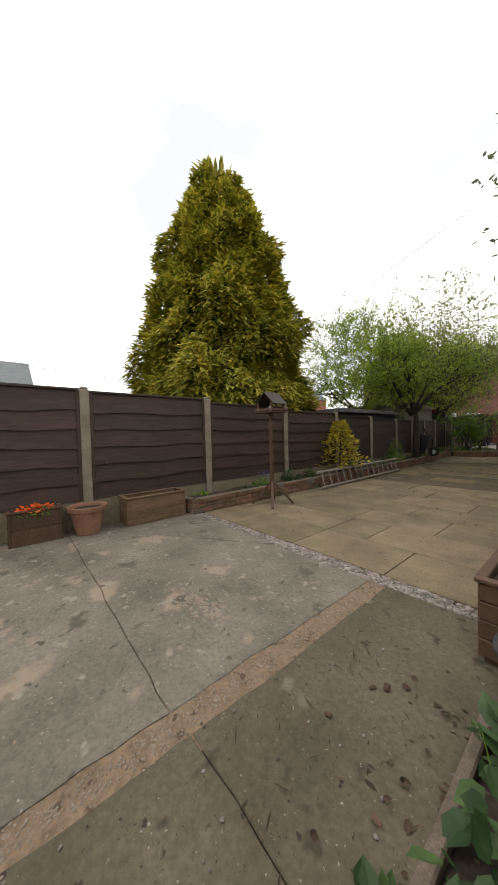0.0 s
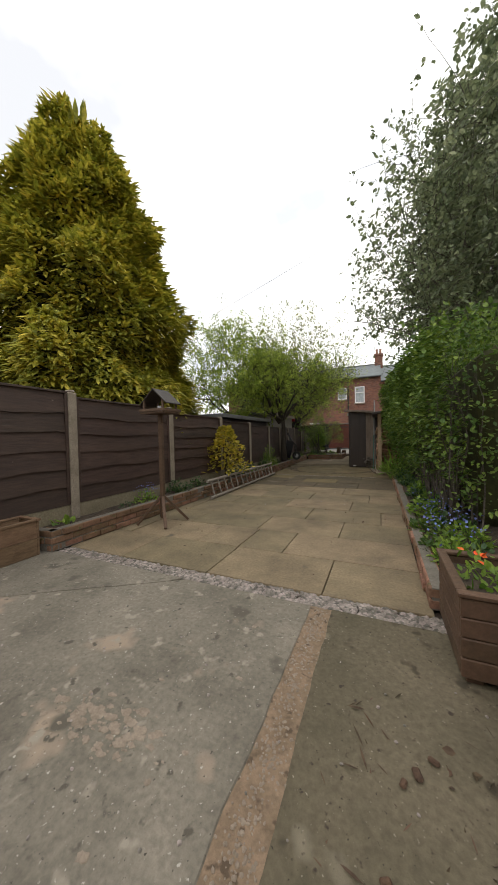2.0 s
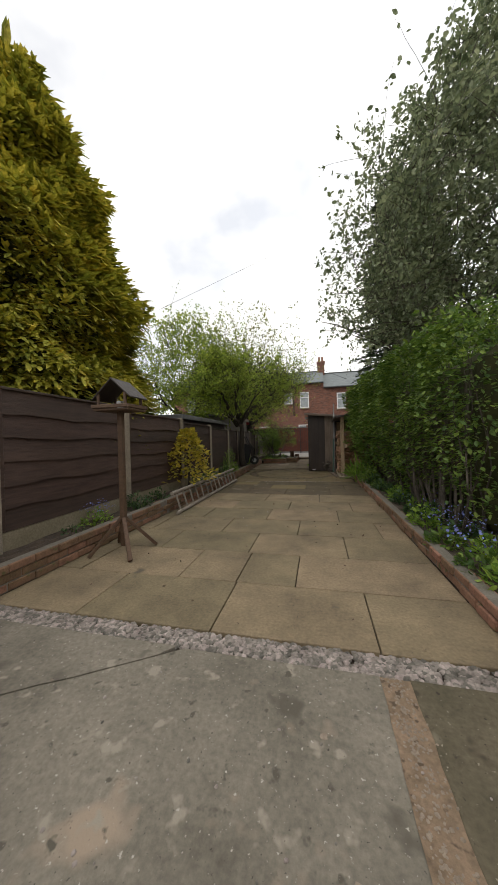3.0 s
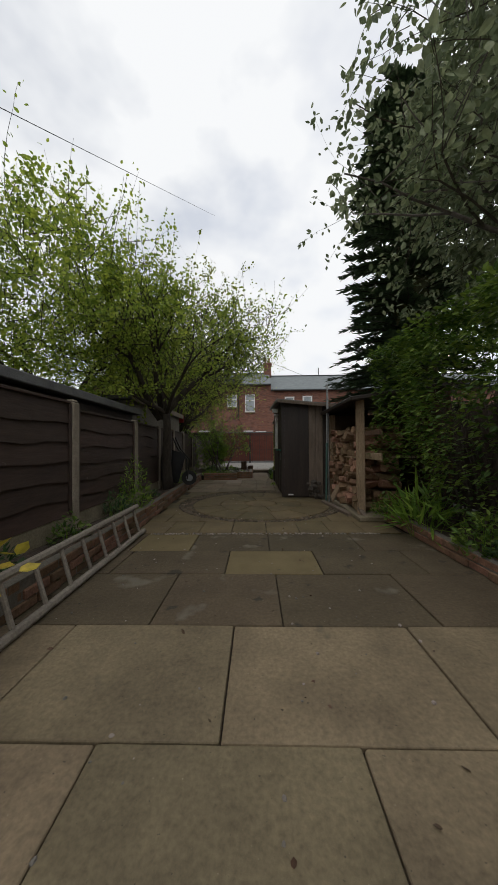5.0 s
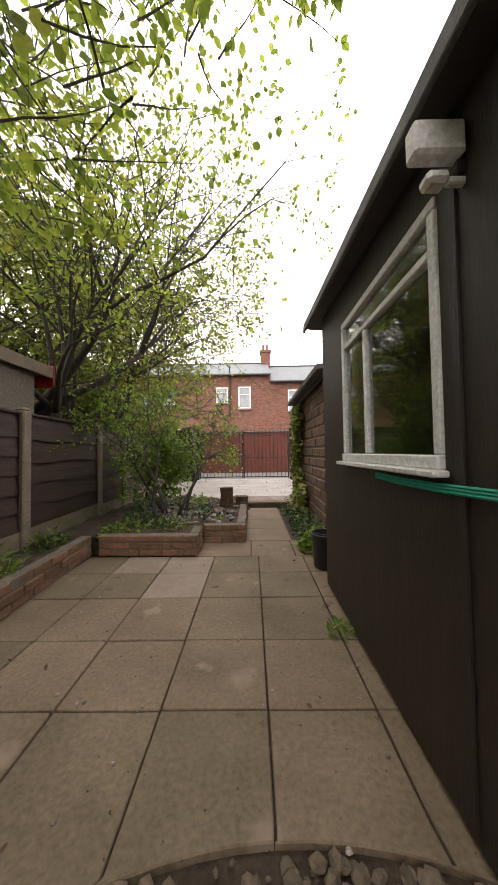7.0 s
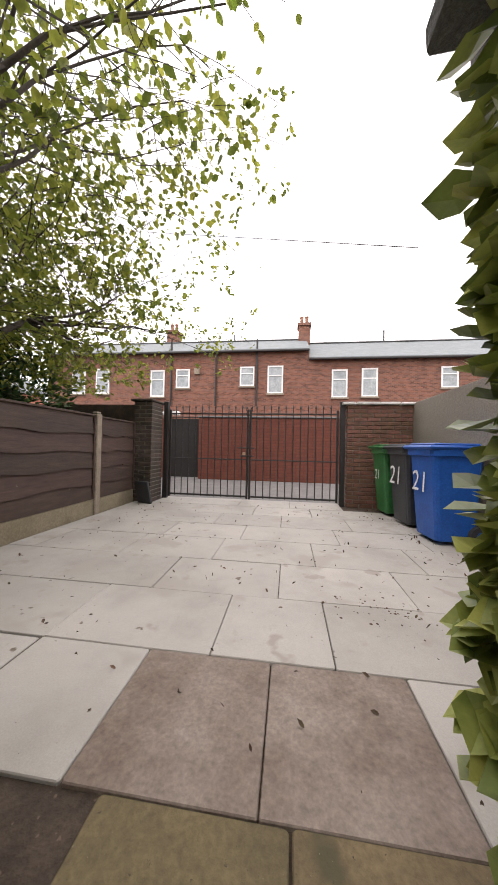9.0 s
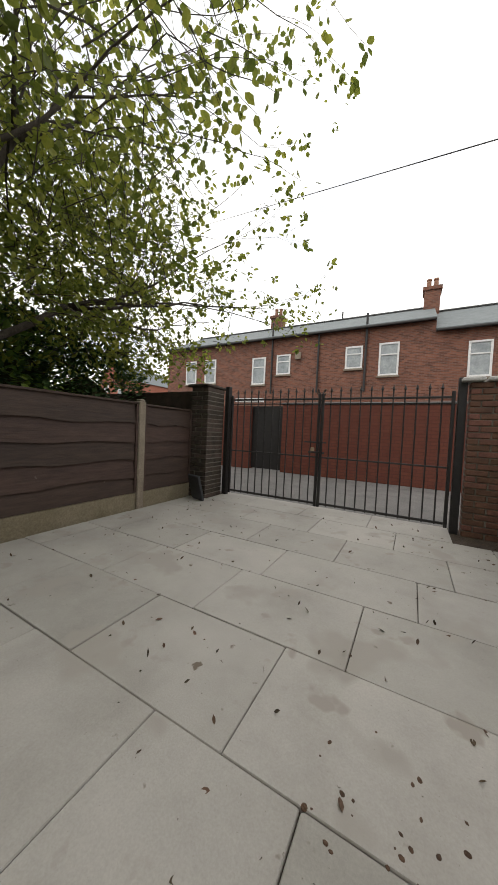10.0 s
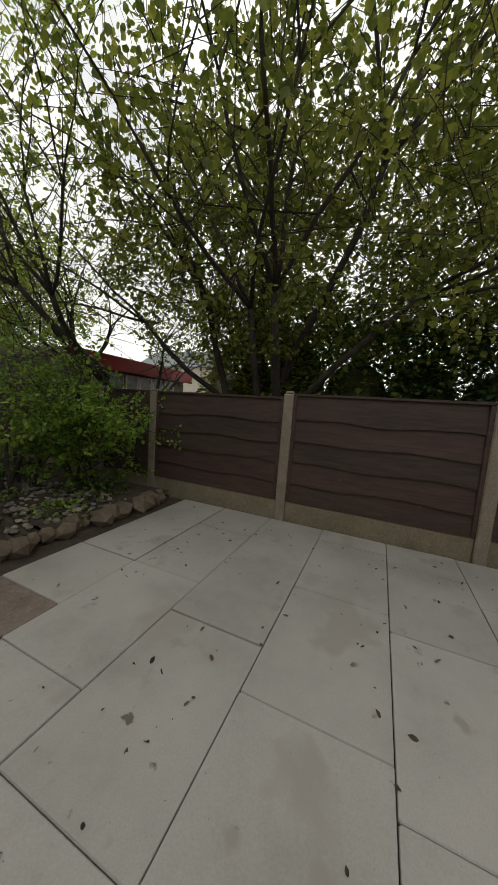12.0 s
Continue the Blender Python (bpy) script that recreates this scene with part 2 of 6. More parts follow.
    "bin_blue": material("blue_bin_plastic", ((0.006, 0.07, 0.32), (0.01, 0.1, 0.42)), 6, 0.4, 0.1),
    "chalk_stone": material("pale_coping_stone", ((0.38, 0.37, 0.35), (0.58, 0.57, 0.54)), 7, 0.9, 0.4, 60),
    "chalk": material("white_chalk_paint", ((0.6, 0.6, 0.6), (0.75, 0.75, 0.75)), 20, 0.8, 0.1),
    "house_brick": brick_material("house_brick", (0.07, 0.03, 0.022), (0.27, 0.11, 0.066), (0.2, 0.155, 0.13)),
    "red_wall": brick_material("red_painted_brick", (0.125, 0.036, 0.022), (0.16, 0.048, 0.028), (0.1, 0.032, 0.021), bump=0.8),
    "far_brick": brick_material("far_brick", (0.33, 0.1, 0.06), (0.4, 0.14, 0.085), (0.35, 0.2, 0.15)),
    "slate": material("roof_slate", ((0.13, 0.15, 0.155), (0.2, 0.22, 0.22)), 2, 0.7, 0.3, 12, stretch=(1, 1, 3)),
    "pebbledash": material("pebbledash", ((0.16, 0.14, 0.11), (0.27, 0.24, 0.2)), 40, 0.95, 1.0, 110),
    "render": material("cream_render", ((0.5, 0.45, 0.35), (0.6, 0.55, 0.45)), 3, 0.9, 0.2),
    "red_trim": material("red_painted_wood", ((0.35, 0.02, 0.02), (0.42, 0.03, 0.03)), 6, 0.5, 0.2),
    "tarmac": material("alley_tarmac", ((0.13, 0.125, 0.12), (0.2, 0.19, 0.18)), 3, 0.95, 0.5, 60),
    "bark": material("bark", ((0.03, 0.024, 0.018), (0.075, 0.06, 0.045)), 12, 0.95, 0.9, 60, stretch=(2, 2, 0.6)),
    "bark_grey": material("grey_bark", ((0.06, 0.05, 0.04), (0.13, 0.11, 0.09)), 12, 0.95, 0.8, 60),
    "stump": material("stump_wood", ((0.05, 0.03, 0.02), (0.13, 0.075, 0.045)), 12, 0.95, 0.8, 60),
    "gold_leaf": material("golden_conifer_foliage", ((0.25, 0.27, 0.03), (0.6, 0.53, 0.07)), 2.5, 0.7, 0, 20, island=0.45, trans=0.3),
    # near-black for the solid cores: the shade between leaves as colour
    "shade_core": material("shaded_foliage_core", ((0.025, 0.028, 0.008), (0.06, 0.06, 0.015)), 5, 0.95, 0.5, 30),
    "dark_leaf": material("dark_conifer_foliage", ((0.045, 0.08, 0.04), (0.11, 0.16, 0.075)), 3, 0.7, 0, 20, island=0.4),
    "apple_leaf": material("young_green_leaf", ((0.2, 0.28, 0.035), (0.4, 0.5, 0.075)), 2, 0.5, 0, 20, island=0.4, trans=0.6),
    "syc_leaf": material("sycamore_leaf", ((0.15, 0.19, 0.03), (0.29, 0.32, 0.055)), 1.5, 0.5, 0, 20, island=0.45, trans=0.55),
    "grey_leaf": material("grey_green_leaf", ((0.14, 0.18, 0.08), (0.3, 0.34, 0.2)), 2, 0.5, 0, 20, island=0.4, trans=0.45),
    "hedge_leaf": material("hedge_leaf", ((0.07, 0.13, 0.02), (0.18, 0.28, 0.045)), 2, 0.55, 0, 20, island=0.5, trans=0.4),
    "green_leaf": material("bright_green_leaf", ((0.16, 0.28, 0.035), (0.29, 0.43, 0.07)), 4, 0.5, 0, 20, island=0.4, trans=0.55),
    "deep_leaf": material("deep_green_leaf", ((0.03, 0.07, 0.02), (0.075, 0.14, 0.04)), 6, 0.6, 0, 20, island=0.3, trans=0.2),
    "yellow_leaf": material("yellow_shrub_leaf", ((0.4, 0.34, 0.03), (0.6, 0.5, 0.07)), 5, 0.5, 0, 20, island=0.3, trans=0.3),
    "ivy_leaf": material("ivy_leaf", ((0.13, 0.18, 0.03), (0.36, 0.38, 0.1)), 7, 0.45, 0, 20, island=0.4, trans=0.2),
    "blue_petal": material("blue_petal", ((0.12, 0.15, 0.42), (0.2, 0.24, 0.55)), 9, 0.6, 0, 20, island=0.3),
    "orange_petal": material("orange_petal", ((0.7, 0.1, 0.01), (0.8, 0.17, 0.02)), 9, 0.6, 0, 20, island=0.3),
    "dead_leaf": material("dead_leaf", ((0.05, 0.032, 0.02), (0.13, 0.085, 0.05)), 9, 0.9, 0, 20, island=0.5),
    "dark": material("dark_interior", ((0.008, 0.007, 0.006), (0.015, 0.013, 0.012)), 4, 0.9, 0.2),
    "cable": material("black_cable", ((0.02, 0.02, 0.02), (0.04, 0.04, 0.04)), 9, 0.6, 0),
}
glass = bpy.data.materials.new("window_glass")
glass.use_nodes = True
gb = glass.node_tree.nodes["Principled BSDF"]
gb.inputs["Base Color"].default_value = (0.9, 0.93, 0.93, 1)
gb.inputs["Roughness"].default_value, gb.inputs["Transmission Weight"].default_value = 0.03, 1.0
gb.inputs["IOR"].default_value = 1.45
M["glass"] = glass
blind = material("net_curtain", ((0.2, 0.23, 0.24), (0.42, 0.45, 0.45)), 2.5, 0.15, 0)
M["curtain"] = blind


# ---- mesh helpers ----
class Geo:
    """A mesh in the making."""

    def __init__(self):
        self.v, self.f = [], []

    def add(self, verts, faces):
        o = len(self.v)
        self.v += [tuple(p) for p in verts]
        self.f += [tuple(o + i for i in f) for f in faces]
        return self

    def box(self, x0, y0, z0, x1, y1, z1, c=0.004, m=None):
        """A box with chamfered edges; m places it."""
        lo, hi = Vector((x0, y0, z0)), Vector((x1, y1, z1))
        c = min(c, *(0.45 * (hi - lo)[i] for i in range(3)))
        verts, at = [], {}
        for sx in (0, 1):
            for sy in (0, 1):
                for sz in (0, 1):
                    s = (sx, sy, sz)
                    for axis in range(3):
                        p = [hi[i] if s[i] else lo[i] for i in range(3)]
                        for i in range(3):
                            if i != axis:
                                p[i] += -c if s[i] else c
                        at[s, axis] = len(verts)
                        verts.append(m @ Vector(p) if m else Vector(p))
        faces = []
        for axis in range(3):
            u, w = (axis + 1) % 3, (axis + 2) % 3
            for side in (0, 1):
                loop = []
                for a, b in ((0, 0), (1, 0), (1, 1), (0, 1)):
                    s = [0, 0, 0]
                    s[axis], s[u], s[w] = side, a, b
                    loop.append(at[tuple(s), axis])
                faces.append(loop if side else loop[::-1])
            for a in (0, 1):
                for b in (0, 1):
                    s0, s1 = [0, 0, 0], [0, 0, 0]
                    s0[u], s0[w], s1[u], s1[w] = a, b, a, b
                    s1[axis] = 1
                    s0, s1 = tuple(s0), tuple(s1)
                    loop = [at[s0, u], at[s0, w], at[s1, w], at[s1, u]]
                    faces.append(loop if a != b else loop[::-1])
        for s in {k[0] for k in at}:
            loop = [at[s, 0], at[s, 1], at[s, 2]]
            faces.append(loop if sum(s) % 2 else loop[::-1])
        return self.add(verts, faces)

    def tube(self, points, radii, sides=6, caps=True):
        pts = [Vector(p) for p in points]
        verts, faces = [], []
        for i, p in enumerate(pts):
            d = (pts[min(i + 1, len(pts) - 1)] - pts[max(i - 1, 0)]).normalized()
            a = d.orthogonal() if abs(d.z) > 0.95 else Vector((-d.y, d.x, 0))
            a.normalize()
            b = d.cross(a)
            r = radii[i] if isinstance(radii, (list, tuple)) else radii
            verts += [p + r * (math.cos(2 * math.pi * k / sides) * a + math.sin(2 * math.pi * k / sides) * b) for k in range(sides)]
        for i in range(len(pts) - 1):
            for k in range(sides):
                q = (k + 1) % sides
                faces.append((i * sides + k, i * sides + q, (i + 1) * sides + q, (i + 1) * sides + k))
        if caps:
            faces += [tuple(range(sides))[::-1], tuple((len(pts) - 1) * sides + k for k in range(sides))]
        return self.add(verts, faces)

    def lathe(self, cx, cy, profile, sides=24):
        """Profile of (radius, height) turned about an upright axis."""
        n = len(profile)
        verts = [(cx + r * math.cos(2 * math.pi * k / sides), cy + r * math.sin(2 * math.pi * k / sides), z) for r, z in profile for k in range(sides)]
        faces = [(i * sides + k, i * sides + (k + 1) % sides, (i + 1) * sides + (k + 1) % sides, (i + 1) * sides + k) for i in range(n - 1) for k in range(sides)]
        return self.add(verts, faces)

    def prism(self, outline, z0, z1, c=0.006):
        """An upright prism over an outline (anticlockwise), its top edge chamfered."""
        n = len(outline)
        mid = Vector((sum(p[0] for p in outline) / n, sum(p[1] for p in outline) / n))
        inner = []
        for p in outline:
            d = mid - Vector(p[:2])
            inner.append(Vector(p[:2]) + d.normalized() * c)
        verts = [(p[0], p[1], z0) for p in outline] + [(p[0], p[1], z1 - c) for p in outline] + [(p[0], p[1], z1) for p in inner]
        faces = [(a + i, a + (i + 1) % n, a + n + (i + 1) % n, a + n + i) for a in (0, n) for i in range(n)]
        faces.append(tuple(2 * n + i for i in range(n)))
        return self.add(verts, faces)

    def stone(self, x, y, z, r, rng, flat=0.6):
        """A small uneven pebble."""
        t = (1 + 5 ** 0.5) / 2
        base = [(-1, t, 0), (1, t, 0), (-1, -t, 0), (1, -t, 0), (0, -1, t), (0, 1, t), (0, -1, -t), (0, 1, -t), (t, 0, -1), (t, 0, 1), (-t, 0, -1), (-t, 0, 1)]
        faces = [(0, 11, 5), (0, 5, 1), (0, 1, 7), (0, 7, 10), (0, 10, 11), (1, 5, 9), (5, 11, 4), (11, 10, 2), (10, 7, 6), (7, 1, 8),
                 (3, 9, 4), (3, 4, 2), (3, 2, 6), (3, 6, 8), (3, 8, 9), (4, 9, 5), (2, 4, 11), (6, 2, 10), (8, 6, 7), (9, 8, 1)]
        a, e = rng.random() * 6.28, rng.uniform(0.65, 1)
        ca, sa = math.cos(a), math.sin(a)
        verts = []
        for bx, by, bz in base:
            k = r / 1.9 * rng.uniform(0.85, 1.12)
            px, py, pz = bx * k, by * k * e, bz * k * flat
            verts.append((x + ca * px - sa * py, y + sa * px + ca * py, z + pz))
        return self.add(verts, faces)

    def leaf(self, p, d, up, length, width):
        """A leaf folded along its midrib, pointed at both ends."""
        side = d.cross(up)
        if side.length < 1e-4:
            side = Vector((1, 0, 0))
        side.normalize()
        up = side.cross(d)
        w = width * 0.5
        m, tip = p + d * length * 0.45 - up * width * 0.16, p + d * length - up * width * 0.14
        s1, s2 = p + d * length * 0.22 + side * w * 0.8, p + d * length * 0.58 + side * w
        t1, t2 = p + d * length * 0.22 - side * w * 0.8, p + d * length * 0.58 - side * w
        return self.add((p, s1, s2, tip, t2, t1, m), ((0, 1, 6), (1, 2, 6), (2, 3, 6), (3, 4, 6), (4, 5, 6), (5, 0, 6)))


def link(name, g, mat, parent=None, label="", smooth=False):
    me = bpy.data.meshes.new(name)
    me.from_pydata(g.v, [], g.f)
    me.materials.append(M[mat] if isinstance(mat, str) else mat)
    if smooth:
        me.polygons.foreach_set("use_smooth", [True] * len(me.polygons))
    ob = new(name, me)
    if parent:
        ob.parent = parent
    if label:
        ob["label"] = label
    return ob


def empty(name, label, category, group="", kind="", at=(0, 0, 0)):
    ob = new(name)
    ob.location = at
    return tagged(ob, label, category, group, kind)


def rand_dir(rng):
    z, a = rng.uniform(-1, 1), rng.uniform(0, 6.283)
    r = math.sqrt(1 - z * z)
    return Vector((r * math.cos(a), r * math.sin(a), z))


# ---- ground and paving ----
g = Geo()
g.box(-300, -300, -0.4, 300, 300, -0.04, 0.01)
tagged(link("ground", g, "ground"), "bare brown earth reaching to the horizon", "ground", kind="structure")


def wavy(p, q, n=14, amp=0.02):
    """Points on an uneven line from p to q."""
    p, q = Vector(p), Vector(q)
    side = Vector((-(q - p).y, (q - p).x)).normalized()
    pts = []
    for i in range(n + 1):
        w = p.lerp(q, i / n)
        k = noise.noise(Vector((w.x * 3.1, w.y * 3.1, 0.5))) + 0.6 * noise.noise(Vector((w.x * 11, w.y * 11, 2)))
        pts.append(w + side * amp * k * (0 < i < n))
    return pts


def moved(pts, dx, dy):
    return [p + Vector((dx, dy)) for p in pts]


concrete = empty("concrete_floor", "worn grey concrete with open cracks and pale stains", "concrete floor", kind="structure")
c_low = wavy((-2.75, 0.72), (0.232, 0.62), 26)
c_dia = wavy((-2.75, 0.74), (-0.68, 2.095), 20)
c_rgt = wavy((0.354, 0.64), (2.6, 0.65), 18)
gap = 0.0018
link("concrete_slab", Geo().prism([Vector((-2.75, -4.5))] + wavy((0.232, -4.5), (0.232, 0.61), 110, 0.014) + moved(c_low[::-1], 0, -gap), -0.2, 0.0, 0.004), "concrete", concrete)
link("concrete_slab", Geo().prism(moved(c_low, 0, gap)[1:] + wavy((0.232, 0.63), (0.232, 2.1), 34, 0.014) + moved(c_dia[::-1], 0.003, 0)[:-1], -0.2, 0.0, 0.004), "concrete", concrete)
link("concrete_slab", Geo().prism([Vector((-0.72, 2.105)), Vector((-2.75, 2.105))] + moved(c_dia, -0.002, 0.004)[:-1], -0.2, 0.0, 0.004), "concrete", concrete)
link("concrete_slab", Geo().prism([Vector((2.6, -4.5))] + moved(c_rgt[::-1], 0, -gap) + wavy((0.354, 0.63), (0.354, -4.5), 110, 0.014), -0.2, -0.002, 0.004), "concrete_olive", concrete, "olive-brown damp concrete")
link("concrete_slab", Geo().prism(moved(c_rgt, 0, gap) + [Vector((2.6, 2.105))] + wavy((0.354, 2.105), (0.354, 0.66), 34, 0.014), -0.2, -0.002, 0.004), "concrete_olive", concrete, "olive-brown damp concrete")
sa = wavy((0.19, -4.5), (0.19, 2.1), 90, 0.02)
sb = wavy((0.42, -4.5), (0.42, 2.1), 90, 0.02)
link("infill_strip", Geo().prism(sb + sa[::-1], -0.2, -0.0045, 0.002), "strip", concrete, "crumbling reddish mortar strip")

rng = random.Random(5)
smear = Geo()
rm = random.Random(55)
for k in range(150):
    far_out = k > 130
    cx, cy = (rm.uniform(-2.0, 0.1), rm.uniform(-0.2, 1.9)) if far_out else (-0.33 + rm.gauss(0, 0.13), 1.06 + rm.gauss(0, 0.05))
    size, turn0 = rm.uniform(0.008, 0.022) if far_out else 0.006 + 0.024 * rm.random() ** 2, rm.random() * 6
    smear.prism([Vector((cx + size * rm.uniform(0.6, 1.3) * math.cos(turn0 + a * 0.5236), cy + 0.6 * size * rm.uniform(0.6, 1.3) * math.sin(turn0 + a * 0.5236))) for a in range(12)], -0.01, 0.001 + 0.00001 * k, 0.002)
tagged(link("mortar_smear", smear, "mortar_patch", concrete, "pale splashes of dried mortar"), kind="stuff")


def scatter(name, label, category, count, area, mat, size, z=0.0, seed=1, kind="stuff", flat=0.6):
    r = random.Random(seed)
    g = Geo()
    for _ in range(count):
        s = r.uniform(*size)
        x, y = area(r)
        g.stone(x, y, z + s * flat * 0.35, s, r, flat)
    return tagged(link(name, g, mat), label, category, kind=kind)


scatter("gravel", "strip of mixed grey gravel between concrete and paving", "gravel", 3600,
        lambda r: (r.uniform(-2.15, 1.0), r.uniform(2.105, 2.235)), "pebble", (0.008, 0.021), -0.014, 3)
scatter("gravel", "thin line of small pale gravel in a paving joint", "gravel", 380,
        lambda r: (r.uniform(-1.95, 0.55), 7.93 + r.gauss(0, 0.014)), "pebble", (0.007, 0.016), -0.006, 4)
scatter("grit", "small pale stones and grit lying on the concrete", "grit", 260,
        lambda r: (r.uniform(-2.3, 1.0), r.uniform(-0.8, 2.0)), "pebble", (0.003, 0.008), 0.0, 8)
scatter("grit", "reddish aggregate crumbling out of the mortar strip", "grit", 1500,
        lambda r: (0.293 + r.gauss(0, 0.03), r.uniform(-0.8, 2.1)), "mortar_patch", (0.003, 0.008), -0.006, 10)
scatter("grit", "small pale stones lying on the paving", "grit", 330,
        lambda r: (r.uniform(-2.0, 0.2), r.uniform(4, 13.2)), "pebble", (0.004, 0.011), 0.0, 9)

paving = empty("paving", "brown stone paving slabs laid in staggered rows", "paving", kind="structure")
CIRC, RING = Vector((-0.71, 9.79)), (0.265, 0.67, 1.12, 1.36)
HUB = Vector((-0.71, 9.68))


def slab(x0, y0, x1, y1, mat, parent, z=0.0, j=0.0035, name="slab"):
    """A slab, worn at its edges, cut back where it meets the stone circle."""
    x0, y0, x1, y1 = x0 + j, y0 + j, x1 - j, y1 - j
    if x1 - x0 < 0.03 or y1 - y0 < 0.03:
        return
    corner = [Vector((x0, y0)), Vector((x1, y0)), Vector((x1, y1)), Vector((x0, y1))]
    near = min((Vector((min(max(CIRC.x, x0), x1), min(max(CIRC.y, y0), y1))) - CIRC).length, 9)
    tilt = rng.uniform(-0.003, 0.002)
    if near < RING[3]:
        if all((c - CIRC).length < RING[3] for c in corner):
            return
        mid = Vector(((x0 + x1) / 2, (y0 + y1) / 2))
        if (mid - CIRC).length < RING[3] + 0.03:
            away = (mid - CIRC).normalized()
            side = [(c - CIRC).dot(away) - RING[3] - 0.01 for c in corner]
            cut = []
            for i in range(4):
                s, e = side[i], side[(i + 1) % 4]
                if s > 0:
                    cut.append(corner[i])
                if s * e < 0:
                    cut.append(corner[i].lerp(corner[(i + 1) % 4], s / (s - e)))
            if len(cut) < 3:
                return
            corner = cut
        pts = []
        for i in range(len(corner)):
            for k in range(5):
                p = corner[i].lerp(corner[(i + 1) % len(corner)], k / 5)
                d = p - CIRC
                if d.length < RING[3] + 0.01:
                    p = CIRC + d.normalized() * (RING[3] + 0.01)
                pts.append(p)
    else:
        pts = []
        for i in range(4):
            a, b, c = corner[i - 1], corner[i], corner[(i + 1) % 4]
            k = rng.uniform(0.003, 0.009)
            pts += [b + (a - b).normalized() * k, b + (c - b).normalized() * k]
    return link(name, Geo().prism(pts, -0.045 + z, z + tilt, 0.004), mat, parent)


def row(y0, y1, joints, mat, parent, z=0.0, special=(), j=0.0035):
    for i in range(len(joints) - 1):
        slab(joints[i], y0, joints[i + 1], y1, dict(special).get(i, mat), parent, z, j)


row(2.24, 2.805, (-2.16, -1.48, -0.6, 0.27, 0.9), "slab", paving)
row(2.805, 3.37, (-2.16, -1.95, -1.07, -0.61, -0.18, 0.88), "slab", paving)
row(3.37, 3.935, (-2.16, -1.54, -0.65, 0.23, 0.88), "slab", paving)
row(3.935, 4.5, (-2.16, -1.97, -1.1, -0.24, 0.62, 0.88), "slab", paving)
row(4.5, 5.065, (-2.16, -1.55, -0.68, 0.23, 0.88), "slab", paving)
row(5.065, 5.63, (-2.16, -1.3, -0.45, 0.45, 0.88), "slab", paving)
row(5.63, 6.26, (-2.16, -1.75, -0.9, 0.0, 0.88), "slab", paving)
# rows with the tree shade put into the slab colour
row(6.26, 6.9, (-2.16, -1.36, -0.64, 0.2, 0.9), "slab_shaded", paving)
row(6.9, 7.39, (-2.16, -1.9, -1.02, -0.28, 0.5, 0.95), "slab_shaded", paving, 0, ((2, "slab_yellow"),))
row(7.39, 7.91, (-2.16, -1.96, -1.4, -0.66, 0.2, 0.95), "slab_shaded", paving, 0, ((1, "slab_yellow"),))
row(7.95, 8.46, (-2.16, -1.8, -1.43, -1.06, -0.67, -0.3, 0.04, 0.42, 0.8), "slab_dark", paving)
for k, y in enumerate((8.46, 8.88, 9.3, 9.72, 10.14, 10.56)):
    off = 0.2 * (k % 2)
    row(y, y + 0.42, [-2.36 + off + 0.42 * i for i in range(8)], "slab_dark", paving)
for y0, y1 in ((10.98, 11.54), (11.54, 11.96), (11.96, 12.41), (12.41, 12.82), (12.82, 13.2)):
    row(y0, y1, (-2.36, -1.98, -1.59, -1.18, -0.77, -0.36, -0.2), "slab_tan", paving, 0, {12.41: ((2, "slab_light"),), 12.82: ((1, "slab_light"), (2, "slab_light"))}.get(y0, ()))
row(13.2, 13.68, (-1.36, -0.84, -0.42, -0.18), "slab_tan", paving)
for y0, y1 in ((13.68, 14.2), (14.2, 14.72), (14.72, 15.25), (15.25, 15.6)):
    row(y0, y1, (-0.9, -0.39), "slab_tan", paving)
link("paving_bed", Geo().box(-2.3, 2.07, -0.2, 1.0, 8.4, -0.022), "soil", paving, "dark soil showing in the joints")
link("paving_bed", Geo().box(-2.4, 8.41, -0.2, 1.0, 15.62, -0.022), "soil", paving, "dark soil showing in the joints")

# the round stone feature
circle = empty("paving_circle", "round paved feature of curved stone segments", "paving circle", kind="structure")


def segment(r0, r1, a0, a1, n=6):
    j0, j1 = 0.006 / max(r0, 0.1), 0.006 / r1
    outer = [HUB + (r1 - 0.005) * Vector((math.cos(a), math.sin(a))) for a in np.linspace(a0 + j1, a1 - j1, n)]
    if r0 == 0:
        return outer
    inner = [HUB + (r0 + 0.005) * Vector((math.cos(a), math.sin(a))) for a in np.linspace(a1 - j0, a0 + j0, n)]
    return outer + inner


disc = [HUB + (RING[0] - 0.01) * Vector((math.cos(k * math.pi / 16), math.sin(k * math.pi / 16))) for k in range(32)]
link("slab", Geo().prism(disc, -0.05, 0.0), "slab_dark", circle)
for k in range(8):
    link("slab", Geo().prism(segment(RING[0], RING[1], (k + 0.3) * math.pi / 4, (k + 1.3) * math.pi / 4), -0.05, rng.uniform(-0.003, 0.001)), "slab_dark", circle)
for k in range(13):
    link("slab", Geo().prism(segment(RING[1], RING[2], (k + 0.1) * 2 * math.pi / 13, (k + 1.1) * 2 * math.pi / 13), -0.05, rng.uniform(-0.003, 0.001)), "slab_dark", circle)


def in_ring(r):
    while True:
        a, d = r.uniform(0, 6.283), r.uniform(RING[2] - 0.1, RING[3] - 0.01)
        p = CIRC + d * Vector((math.cos(a), math.sin(a)))
        if (p - HUB).length > RING[2] + 0.012:
            return p.x, p.y


scatter("cobbles", "ring of small rounded cobbles set in dirt", "cobbles", 1900, in_ring, "cobble", (0.007, 0.03), -0.014, 12)

